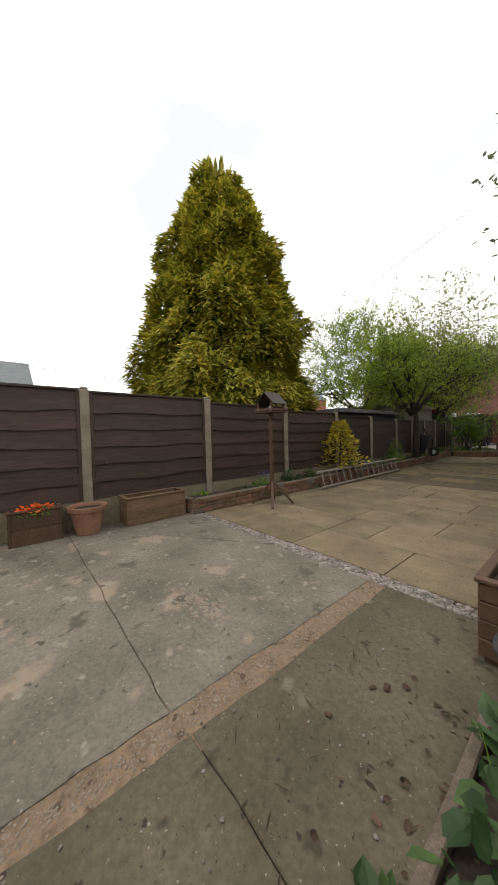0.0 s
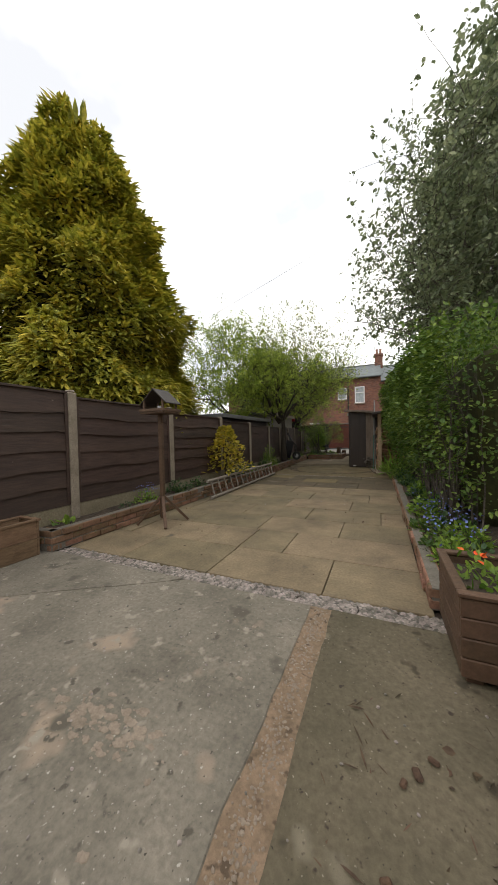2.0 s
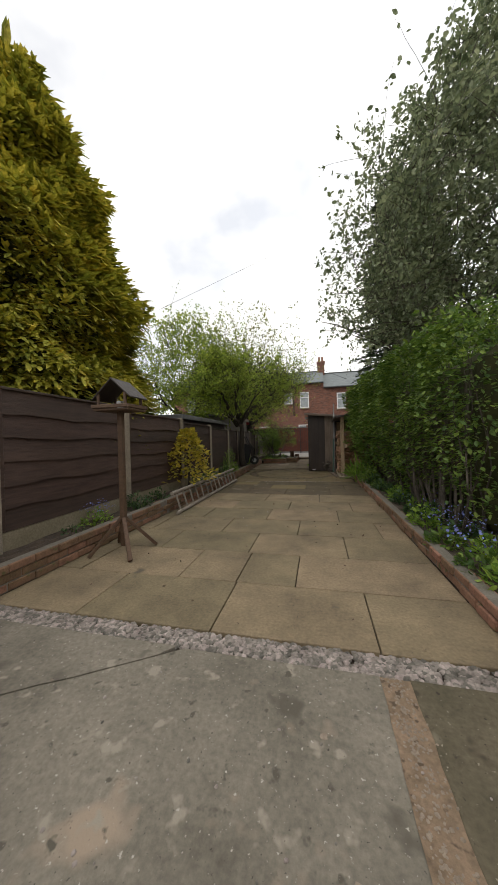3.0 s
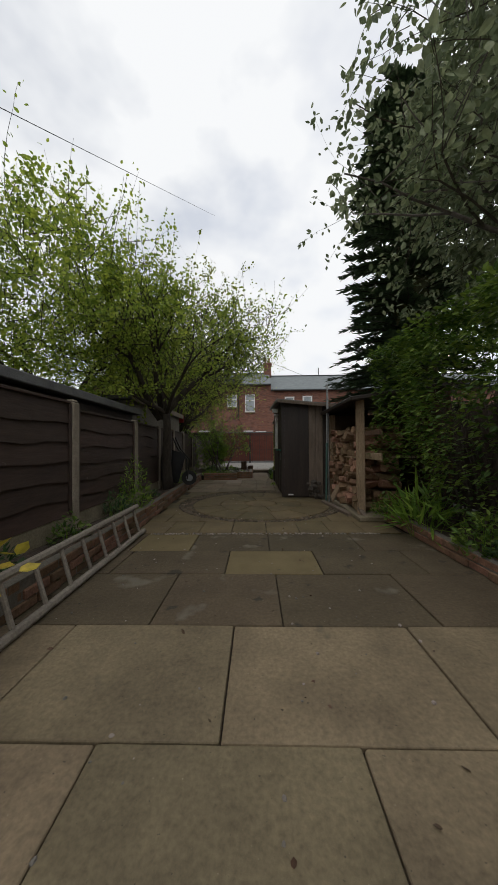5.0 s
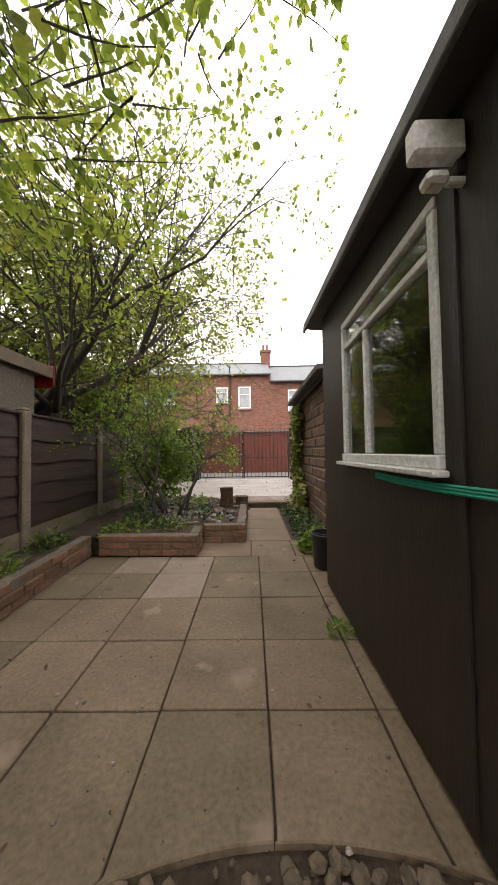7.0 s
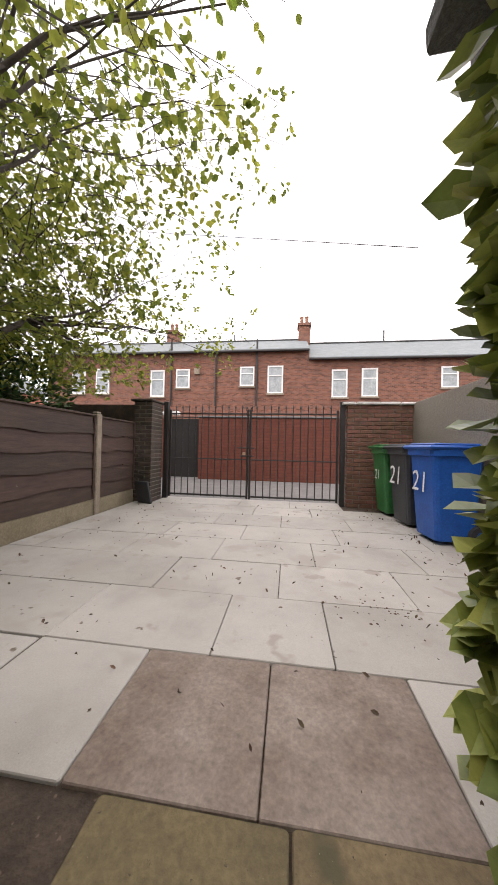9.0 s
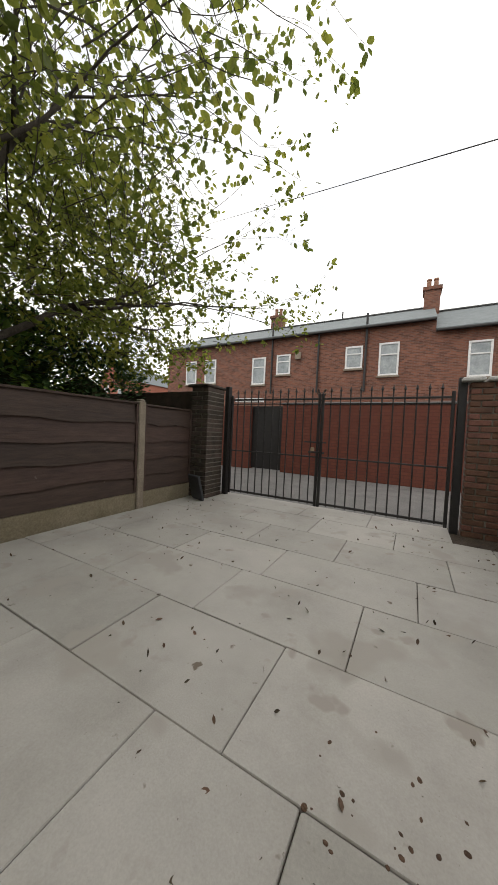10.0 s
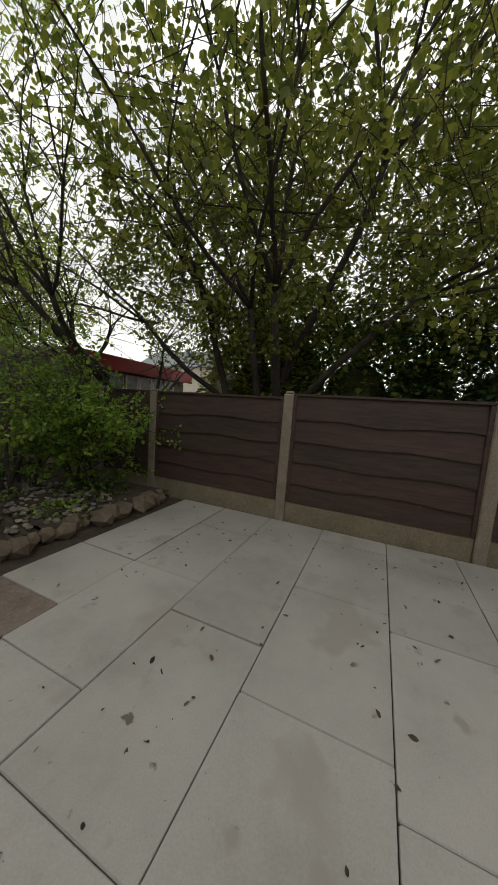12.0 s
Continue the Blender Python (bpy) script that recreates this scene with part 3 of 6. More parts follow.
# the yard behind, one low step up
YZ = 0.09
yard = empty("yard_paving", "pale grey concrete slabs with dark joints", "yard paving", kind="structure")
YJ = ((15.8, 16.34, (-1.56, -1.02, -0.48, 0.06, 0.87, 1.6)), (16.34, 16.88, (-2.9, -2.37, -1.56, -0.75, -0.21, 0.6, 1.6)), (16.88, 17.42, (-2.9, -2.09, -1.28, -0.47, 0.34, 1.15, 1.6)),
      (17.42, 17.98, (-2.9, -2.65, -1.84, -1.03, -0.2, 0.62, 1.6)), (17.98, 18.5, (-2.9, -2.5, -1.7, -0.89, 0.08, 0.9, 1.6)), (18.5, 19.06, (-2.9, -2.2, -1.3, -0.5, 0.3, 1.1, 1.6)),
      (19.06, 19.62, (-2.9, -2.5, -1.7, -0.9, -0.1, 0.7, 1.6)), (19.62, 20.2, (-2.6, -2.0, -1.2, -0.4, 0.4)))
for y0, y1, joints in YJ:
    row(y0, y1, joints, "slab_pale", yard, YZ, ((1, "slab_soiled"), (2, "slab_soiled")) if y0 == 15.8 else (), 0.0022)
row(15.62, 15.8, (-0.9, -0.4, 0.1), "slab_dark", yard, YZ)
link("yard_bed", Geo().box(-2.9, 15.6, -0.3, 1.7, 20.25, YZ - 0.016), "soil", yard, "dark dirt in the joints")
link("yard_bed", Geo().box(-2.9, 15.8, YZ - 0.014, -1.57, 16.33, YZ - 0.004), "slab_pale", yard)
tagged(link("alley", Geo().box(-60, 20.26, -0.3, 60, 33, YZ - 0.02), "tarmac"), "grey tarmac back alley", "alley", kind="structure")

# ---- brickwork ----
brick_mesh = {}


def brick_wall(name, label, x0, y0, x1, y1, z0, courses, mat="brick", depth=0.1, cap=0.0, rough=0.006, length=0.205, high=0.066, category="wall"):
    """A wall of single bricks with recessed joints, along a line; its thickness goes to the left of the line."""
    base = empty(name, label, category, kind="structure")
    run = Vector((x1 - x0, y1 - y0))
    total = run.length
    turn = Matrix.Translation((x0, y0, z0)) @ Matrix.Rotation(math.atan2(run.y, run.x), 4, "Z")
    d0, d1 = min(0, depth), max(0, depth)
    core = Geo().box(0.006, d0 + 0.012, 0, total - 0.006, d1 - 0.012, courses * high - 0.004, 0.002, turn)
    link("mortar_core", core, "mortar", base, "recessed mortar joints")
    for c in range(courses):
        x = -(c % 2) * length / 2
        while x < total - 0.01:
            a, b = max(x, 0), min(x + length, total)
            if b - a > 0.015:
                key = (round(b - a, 2), mat, depth, high)
                if key not in brick_mesh:
                    w = key[0]
                    ob = link("brick", Geo().box(0.005, d0, 0.005, w - 0.005, d1, high - 0.005, 0.006 if high < 0.1 else 0.016), mat, base)
                    brick_mesh[key] = ob.data
                else:
                    ob = new("brick", brick_mesh[key])
                    ob.parent = base
                k = rng.uniform(-rough, rough)
                ob.matrix_world = turn @ Matrix.Translation((a, k, c * high)) @ Matrix.Rotation(rng.uniform(-rough, rough) * 2, 4, "Z")
            x += length
    return base


brick_wall("bed_wall_west", "low weathered brick wall edging the planted bed", -2.12, 7.5, -2.15, 2.06, 0, 3, depth=-0.1, rough=0.014)
brick_wall("bed_wall_mid", "low mossy brick wall edging the bed", -2.36, 13.25, -2.12, 7.5, 0, 3, depth=-0.1, rough=0.012)
brick_wall("bed_wall_end", "short rough brick end of the bed", -2.15, 2.06, -2.5, 2.02, 0, 3, depth=-0.1, rough=0.014)
brick_wall("bed_wall_east", "low reddish brick wall edging the border", 0.88, 2.3, 0.84, 8.5, 0, 2, depth=-0.1, rough=0.012)
brick_wall("raised_bed_left", "low brick wall of the raised bed", -2.3, 13.22, -1.34, 13.2, 0, 3, depth=0.1, rough=0.01)
brick_wall("raised_bed_step", "low brick return of the raised bed", -1.34, 13.312, -1.36, 13.595, 0, 3, depth=0.1, rough=0.008)
brick_wall("raised_bed_right", "low brick wall of the raised bed", -1.36, 13.6, -0.9, 13.6, 0, 3, depth=0.1, rough=0.01)
brick_wall("raised_bed_side", "low brick side of the raised bed", -0.9, 13.71, -0.92, 15.3, 0, 3, depth=0.1, rough=0.01)
brick_wall("store_wall", "brown rock-faced block side wall of the outbuilding", 0.019, 15.6, 0.001, 13.52, 0, 14, "block", depth=0.1, rough=0.004, length=0.46, high=0.128)
brick_wall("store_corner", "black painted block corner of the outbuilding", 0.001, 13.516, 0.0, 13.42, 0, 14, "brick_dark", depth=0.1, rough=0.003, length=0.3, high=0.128)
brick_wall("gate_wall", "dark red brick wall beside the gate", 0.5, 20.0, 1.5, 19.98, YZ - 0.02, 25, "brick_red", depth=0.2, rough=0.003)
brick_wall("gate_pier", "dark brick pier beside the gate", -2.95, 19.62, -2.64, 19.62, YZ - 0.02, 25, "brick_dark", depth=0.42, rough=0.003)

# earth in the beds
beds = ((-2.56, 2.1, -2.23, 7.5, 0.16), (-2.66, 7.5, -2.28, 10.4, 0.16), (-2.84, 10.4, -2.42, 13.3, 0.16), (-2.85, 13.3, -1.42, 15.6, 0.17), (-1.42, 13.68, -0.98, 15.55, 0.17), (0.95, 2.3, 2.4, 8.6, 0.1))
for x0, y0, x1, y1, z in beds:
    g = Geo()
    nx, ny = 10, max(8, int((y1 - y0) * 8))
    pts = [(x0 + (x1 - x0) * i / nx, y0 + (y1 - y0) * j / ny, z + 0.04 * noise.noise(Vector((i * 0.7, j * 0.6, z * 9)))) for j in range(ny + 1) for i in range(nx + 1)]
    g.add(pts, [(j * (nx + 1) + i, j * (nx + 1) + i + 1, (j + 1) * (nx + 1) + i + 1, (j + 1) * (nx + 1) + i) for j in range(ny) for i in range(nx)])
    g.box(x0, y0, -0.2, x1, y1, z - 0.06)
    tagged(link("bed_soil", g, "soil"), "dark crumbly garden soil", "soil", kind="structure")

scatter("stones", "pale stones and rubble lying in the raised bed", "stones", 460,
        lambda r: (r.uniform(-2.3, -1.05), r.uniform(13.72, 15.5)), "pebble", (0.012, 0.04), 0.18, 14)

# ---- fences ----
def fence_panel(width, height, rows, seed, top=True):
    """A waney-edge panel, from the origin along +y, its face towards +x."""
    r = random.Random(seed)
    base = empty("fence", "dark brown stained waney-edge fence panel", "fence panel", "garden fence panels")
    step = height / rows
    for k in range(rows):
        z0, z1 = k * step - 0.018, (k + 1) * step + 0.015
        n, ph = 12, r.uniform(0, 9)
        low = [z0 + 0.012 * math.sin(ph + i * 0.8) + r.uniform(-0.007, 0.007) for i in range(n + 1)]
        if k == 0:
            low = [0.0] * (n + 1)
        verts, faces = [], []
        for i in range(n + 1):
            y = width * i / n
            verts += [(0.028, y, low[i]), (0.002, y, z1), (-0.01, y, z1), (0.004, y, low[i])]
        for i in range(n):
            a, b = 4 * i, 4 * i + 4
            faces += [(a, b, b + 1, a + 1), (a + 1, b + 1, b + 2, a + 2), (a + 2, b + 2, b + 3, a + 3), (a + 3, b + 3, b, a)]
        faces += [(0, 1, 2, 3), (4 * n + 3, 4 * n + 2, 4 * n + 1, 4 * n)]
        link("board", Geo().add(verts, faces), "fence", base)
    link("capping", Geo().box(-0.03, 0, height + 0.004, 0.03, width, height + 0.028), "fence", base)
    for y in (0.0, width - 0.035):
        link("batten", Geo().box(0.019, y, 0, 0.036, y + 0.035, height), "fence", base)
    return base


def fence_post(height):
    base = empty("fence_post", "square concrete fence post with a weathered face", "fence post", "garden fence posts")
    g = Geo().box(-0.05, -0.05, -0.1, 0.05, 0.05, height - 0.03, 0.01)
    g.box(-0.042, -0.042, height - 0.035, 0.042, 0.042, height, 0.015)
    link("shaft", g, "post", base)
    return base


def fence_run(x0, y0, x1, y1, tops, lift, rows=6, board_h=0.2, seed=1):
    """Posts at both ends; a gravel board and a panel between."""
    run = Vector((x1 - x0, y1 - y0))
    rot = math.degrees(math.atan2(-run.x, run.y))
    p = fence_panel(run.length - 0.1, tops - lift - board_h - 0.05, rows, seed)
    d = run.normalized() * 0.05
    p.matrix_world = pose(x0 + d.x, y0 + d.y, lift + board_h, 0, 0, rot)
    gb = Geo().box(-0.02, 0.05, -0.1, 0.022, run.length - 0.05, board_h - 0.004, 0.006)
    o = tagged(link("gravel_board", gb, "gravel_board"), "mossy concrete gravel board under a fence panel", "gravel board", "gravel boards")
    o.matrix_world = pose(x0, y0, lift, 0, 0, rot)


WEST = [(-2.56, -2.5, 1.66), (-2.56, -0.78, 1.64), (-2.56, 0.93, 1.62), (-2.56, 2.57, 1.6), (-2.56, 4.28, 1.55), (-2.56, 5.95, 1.48), (-2.56, 7.5, 1.42), (-2.58, 9.0, 1.36),
        (-2.66, 10.3, 1.36), (-2.76, 11.65, 1.38), (-2.86, 13.0, 1.4), (-2.92, 14.4, 1.38), (-2.95, 15.25, 1.37), (-2.95, 16.96, 1.41), (-2.95, 18.67, 1.43)]
for i, (x, y, top) in enumerate(WEST):
    p = fence_post(top)
    p.location = (x, y, 0)
    if i + 1 < len(WEST):
        q = WEST[i + 1]
        fence_run(x, y, q[0], q[1], min(top, q[2]), 0.1 if y < 14 else YZ - 0.02, 6 if y < 12 else 5, 0.22, 20 + i)
fence_run(-2.95, 18.67, -2.95, 19.66, 1.4, YZ - 0.02, 5, 0.22, 60)
g = Geo().box(2.42, -4, 0, 2.52, 13, 1.5)
tagged(link("wall_east", g, "fence"), "dark timber boundary behind the hedge", "fence", kind="structure")
g = Geo().box(-2.7, -4.7, 0, 2.6, -4.5, 2.6)
tagged(link("wall_south", g, "house_brick"), "plain brick house wall closing the patio", "wall", kind="structure")
g = Geo().box(1.5, 15.6, 0, 1.7, 20.2, 1.75)
tagged(link("wall_yard", g, "pebbledash"), "rough grey rendered yard wall", "wall", kind="structure")

# ---- shed ----
shed = empty("shed", "black-brown painted timber shed with a sloping felt roof", "shed")
SX0, SX1, SY0, SY1 = -0.29, 1.3, 10.2, 12.5


def roof_z(x, y):
    """Top of the roof deck: it falls away from the path and rises towards the yard."""
    return 1.81 - 0.1 * (x + 0.39) + 0.07 * (y - 10.08)


def wall_piece(x0, y0, x1, y1, z0, z1=None):
    """An upright wall piece; without z1 its top follows the roof."""
    base = [(x0, y0), (x1, y0), (x1, y1), (x0, y1)]
    tops = [(x, y, z1 if z1 else roof_z(x, y) - 0.032) for x, y in base]
    return Geo().add([(x, y, z0) for x, y in base] + tops, [(3, 2, 1, 0), (4, 5, 6, 7), (0, 1, 5, 4), (1, 2, 6, 5), (2, 3, 7, 6), (3, 0, 4, 7)])


wy0, wy1, wz0, wz1 = 11.2, 12.06, 0.95, 1.69
for y0, y1, z0, z1 in ((SY0, wy0, 0.03, None), (wy1, SY1, 0.03, None), (wy0, wy1, 0.03, wz0), (wy0, wy1, wz1, None)):
    link("side_wall", wall_piece(SX0, y0, SX0 + 0.04, y1, z0, z1), "shed", shed)
for k in range(6):
    y = SY0 + 0.45 * k + 0.02
    if (y < wy0 - 0.03 or y > wy1) and y < SY1 - 0.05:
        link("cover_strip", wall_piece(SX0 - 0.008, y, SX0 - 0.001, y + 0.03, 0.05), "shed", shed)
link("front_wall", wall_piece(SX0 + 0.041, SY0, 0.2, SY0 + 0.04, 0.03), "shed", shed)
link("corner_trim", wall_piece(SX0 - 0.012, SY0 - 0.014, SX0 + 0.035, SY0 - 0.002, 0.02), "shed", shed)
for k in range(2):
    link("weathered_board", wall_piece(0.205 + k * 0.13, SY0 + 0.006 * k, 0.33 + k * 0.13, SY0 + 0.03, 0.02), "oldwood", shed, "unpainted grey weathered board")
link("front_wall", wall_piece(0.47, SY0 + 0.01, SX1, SY0 + 0.04, 0.03), "shed", shed)
link("back_wall", wall_piece(SX0, SY1 + 0.001, SX1, SY1 + 0.04, 0.03), "shed", shed)
link("far_wall", wall_piece(SX1 - 0.04, SY0 + 0.05, SX1, SY1 - 0.05, 0.03), "shed", shed)
slope = Matrix.Translation((-0.38, 10.06, roof_z(-0.38, 10.06))) @ Matrix.Rotation(math.atan(0.1), 4, "Y") @ Matrix.Rotation(math.atan(0.07), 4, "X")
link("roof_deck", Geo().box(0, 0, -0.03, 1.86, 2.72, 0.0, 0.003, slope), "shed", shed)
link("roof_felt", Geo().box(-0.012, -0.014, 0.002, 1.87, 2.74, 0.014, 0.004, slope), "felt", shed, "grey mineral roofing felt")
link("fascia", Geo().box(-0.006, -0.02, -0.052, 1.86, -0.002, 0.001, 0.004, slope), "oldwood", shed, "weathered front fascia board")
link("eaves_board", Geo().box(-0.022, -0.01, -0.06, -0.004, 2.73, 0.012, 0.004, slope), "felt", shed, "pale edge of folded felt")
win = link("window_frame", Geo().box(SX0 - 0.02, wy0, wz0 - 0.03, SX0 + 0.03, wy1, wz0 + 0.01).box(SX0 - 0.012, wy0, wz1 - 0.035, SX0 + 0.03, wy1, wz1)
           .box(SX0 - 0.012, wy0, wz0 + 0.012, SX0 + 0.03, wy0 + 0.035, wz1 - 0.037).box(SX0 - 0.012, wy1 - 0.035, wz0 + 0.012, SX0 + 0.03, wy1, wz1 - 0.037)
           .box(SX0 - 0.01, wy0 + 0.52, wz0 + 0.012, SX0 + 0.025, wy0 + 0.55, wz1 - 0.16).box(SX0 - 0.01, wy0 + 0.037, wz1 - 0.158, SX0 + 0.025, wy1 - 0.037, wz1 - 0.13), "white", shed, "flaking white window frame")
link("pane", Geo().box(SX0 + 0.008, wy0 + 0.036, wz0 + 0.012, SX0 + 0.012, wy1 - 0.036, wz1 - 0.036, 0.0005), "glass", win)
link("sill", Geo().box(SX0 - 0.05, wy0 - 0.02, wz0 - 0.05, SX0 - 0.001, wy1 + 0.02, wz0 - 0.031), "white", win)
link("floor_bearer", Geo().box(SX0 + 0.02, SY0 + 0.05, -0.01, SX1, SY1 - 0.05, 0.028), "shed", shed)
lamp = empty("security_light", "white plastic security light under the shed eaves", "security light")
link("housing", Geo().box(SX0 - 0.13, 11.07, 1.685, SX0 - 0.005, 11.12, 1.77, 0.008), "white", lamp)
link("bracket", Geo().box(SX0 - 0.02, 11.085, 1.65, SX0 + 0.002, 11.105, 1.683), "shed", lamp)
link("sensor", Geo().box(SX0 - 0.1, 11.07, 1.615, SX0 - 0.045, 11.12, 1.648, 0.01).box(SX0 - 0.044, 11.085, 1.62, SX0 + 0.002, 11.105, 1.64), "white", lamp)
cord = Geo()
for dz in (0, 0.008, 0.017):
    cord.tube([(SX0 - 0.016, 10.42 + 0.2 * i, 0.885 - dz + 0.008 * math.sin(i)) for i in range(7)], 0.005, 5)
tagged(link("cord", cord, "cord"), "green washing line cord tied along the shed wall", "cord")
tagged(link("hinge_mark", Geo().box(SX0 + 0.1, SY0 - 0.006, 0.045, SX0 + 0.2, SY0 - 0.001, 0.07), "white"), "white torn label low on the shed front", "label")
tagged(link("bolt_strip", Geo().box(SX0 - 0.006, 10.55, 0.68, SX0 - 0.001, 10.575, 0.83), "steel"), "short worn metal strip on the shed wall", "metal strip")

# ---- poles, junk by the shed ----
poles = empty("clothes_prop", "two tall grey-green metal poles leaning by the shed", "pole")
link("pole", Geo().tube([(0.41, 9.76, 0), (0.435, 9.79, 0.95)], 0.016, 10).tube([(0.435, 9.79, 0.95), (0.445, 9.8, 1.0)], 0.022, 10), "green_paint", poles)
link("pole", Geo().tube([(0.437, 9.79, 1.0), (0.46, 9.82, 2.03)], 0.012, 10), "steel", poles)
link("pole", Geo().tube([(0.465, 9.79, 0), (0.47, 9.83, 1.98)], 0.012, 10), "steel", poles)
rngp = random.Random(31)
orn = Geo()
for k in range(26):
    orn.stone(0.27 + rngp.gauss(0, 0.05), 10.05 + rngp.gauss(0, 0.05), 0.02 + 0.011 * k, rngp.uniform(0.03, 0.06), rngp, 0.9)
tagged(link("rockery_pile", orn, "bark_grey"), "small grey driftwood and stone pile by the shed", "stone pile")

# ---- log store ----
store = empty("log_store", "open timber log store with a sloping roof", "log store")
for x, y, h in ((0.6, 8.62, 1.55), (0.6, 10.05, 1.5), (1.6, 10.05, 1.7), (1.6, 8.62, 1.7)):
    link("post", Geo().box(x - 0.045, y - 0.045, 0, x + 0.045, y + 0.045, h, 0.006), "timber_pale" if x < 1 else "timber_brown", store)
link("roof", Geo().box(0, 8.4, 0, 1.5, 10.2, 0.05, 0.006, Matrix.Translation((0.42, 0, 1.52)) @ Matrix.Rotation(-0.14, 4, "Y")), "shed", store)
link("shelf", Geo().box(0.56, 8.67, 0.78, 1.6, 10.0, 0.8), "timber_pale", store)
link("rail", Geo().box(0.64, 8.1, 0.78, 0.67, 8.572, 0.86), "timber_pale", store)
link("rail", Geo().box(0.64, 8.1, 1.08, 0.67, 8.572, 1.14), "timber_brown", store)
link("back_panel", Geo().box(1.62, 8.4, 0.02, 1.65, 10.1, 1.75), "timber_brown", store)
link("side_panel", Geo().box(0.62, 10.1, 0.02, 1.6, 10.13, 1.5), "timber_brown", store)
link("base", Geo().box(0.5, 8.4, 0.0, 1.62, 10.1, 0.06, 0.01), "gravel_board", store, "concrete base slab")
logs = empty("log_pile", "untidy stack of split reddish firewood", "log pile")
log_mesh = []
for k in range(10):
    r = rngp.uniform(0.04, 0.075)
    L = rngp.uniform(0.22, 0.34)
    pts = []
    n = rngp.choice((3, 4, 5, 6))
    a0 = rngp.random() * 6
    ring = [(rngp.uniform(0.75, 1.1) * r * math.cos(a0 + i * 6.283 / n), rngp.uniform(0.75, 1.1) * r * math.sin(a0 + i * 6.283 / n)) for i in range(n)]
    verts = [(x, y, z) for x in (-L / 2, L / 2) for y, z in ring]
    faces = [tuple(range(n))[::-1], tuple(range(n, 2 * n))] + [(i, (i + 1) % n, n + (i + 1) % n, n + i) for i in range(n)]
    o = link("log", Geo().add(verts, faces), "log", logs)
    log_mesh.append(o.data)
    o.matrix_world = pose(0.85, 8.7 + k * 0.13, 0.12, rngp.uniform(0, 90), 0, rngp.uniform(-30, 30))
for zbase, ztop in ((0.1, 0.72), (0.83, 1.2)):
    z = zbase
    while z < ztop:
        for j in range(11):
            for dx in (0.0, 0.3):
                o = new("log", log_mesh[rngp.randrange(10)])
                o.parent = logs
                o.matrix_world = pose(0.7 + dx + rngp.uniform(-0.06, 0.05), 8.72 + j * 0.125 + rngp.uniform(-0.03, 0.03), z + 0.03 + rngp.uniform(-0.02, 0.02), rngp.uniform(0, 180), rngp.uniform(-12, 12), rngp.uniform(-40, 40))
        z += 0.1
tagged(link("plank", Geo().box(-0.012, -0.1, 0, 0.012, 0.1, 0.55, 0.003, pose(0.5, 9.72, 0.06, 22, 20, 0)), "timber_pale"), "pale offcut board leaning on the log pile", "board")
tagged(link("plank", Geo().box(-0.04, -0.5, 0, 0.04, 0.5, 0.04, 0.004, pose(0.42, 9.2, 0.0, 0, 0, 8)), "oldwood"), "old timber lying by the log store", "board")
tagged(link("plank", Geo().box(-0.03, -0.2, 0, 0.03, 0.2, 0.03, 0.004, pose(0.62, 8.48, 0.0, 40, 0, 20)), "oldwood"), "short timber lying by the log store", "board")

# ---- brick outbuilding beyond the shed ----
ob = tagged(link("outbuilding_roof", Geo().box(-0.06, 13.3, 1.79, 1.8, 15.68, 1.85, 0.008, Matrix.Translation((0, 0, 0)) @ Matrix.Rotation(-0.06, 4, "Y")), "felt"), "grey felt roof of the brick outbuilding", "roof", kind="structure")
tagged(link("outbuilding_fascia", Geo().box(-0.075, 13.28, 1.74, -0.061, 15.7, 1.865), "shed"), "dark timber edge of the outbuilding roof", "trim", kind="structure")
tagged(link("outbuilding_front", Geo().box(0.104, 13.46, 0.0, 1.6, 13.6, 1.79).box(0.104, 15.45, 0, 1.6, 15.58, 1.79).box(1.55, 13.6, 0, 1.6, 15.45, 1.8), "dark"), "black painted door and end of the outbuilding", "wall", kind="structure")

tagged(link("outbuilding_fascia", Geo().box(-0.06, 13.268, 1.69, 1.7, 13.292, 1.85, 0.004), "felt"), "dark grey felted front edge of the outbuilding roof", "trim", kind="structure")
obd = empty("door_outbuilding", "black painted boarded door of the outbuilding", "door", kind="structure")
for k in range(6):
    link("board", Geo().box(0.16 + 0.13 * k, 13.44, 0.03, 0.284 + 0.13 * k, 13.458, 1.6, 0.004), "iron", obd)

# ---- bucket ----
bucket = empty("bucket", "black plastic bucket with a coiled hose by the path", "bucket")
link("body", Geo().lathe(-0.2, 12.92, [(0.0, 0.0), (0.1, 0.0), (0.105, 0.01), (0.125, 0.27), (0.135, 0.275), (0.135, 0.285), (0.12, 0.285), (0.1, 0.02), (0, 0.02)]), "black_plastic", bucket, smooth=True)
link("hose", Geo().tube([(-0.2 + 0.11 * math.cos(a), 12.92 + 0.11 * math.sin(a), 0.25 + 0.004 * a) for a in np.linspace(0, 14, 50)], 0.008, 6), "rubber", bucket, smooth=True)

# ---- gate ----
gate = empty("gate", "black wrought-iron double driveway gate with spiked bars", "gate")


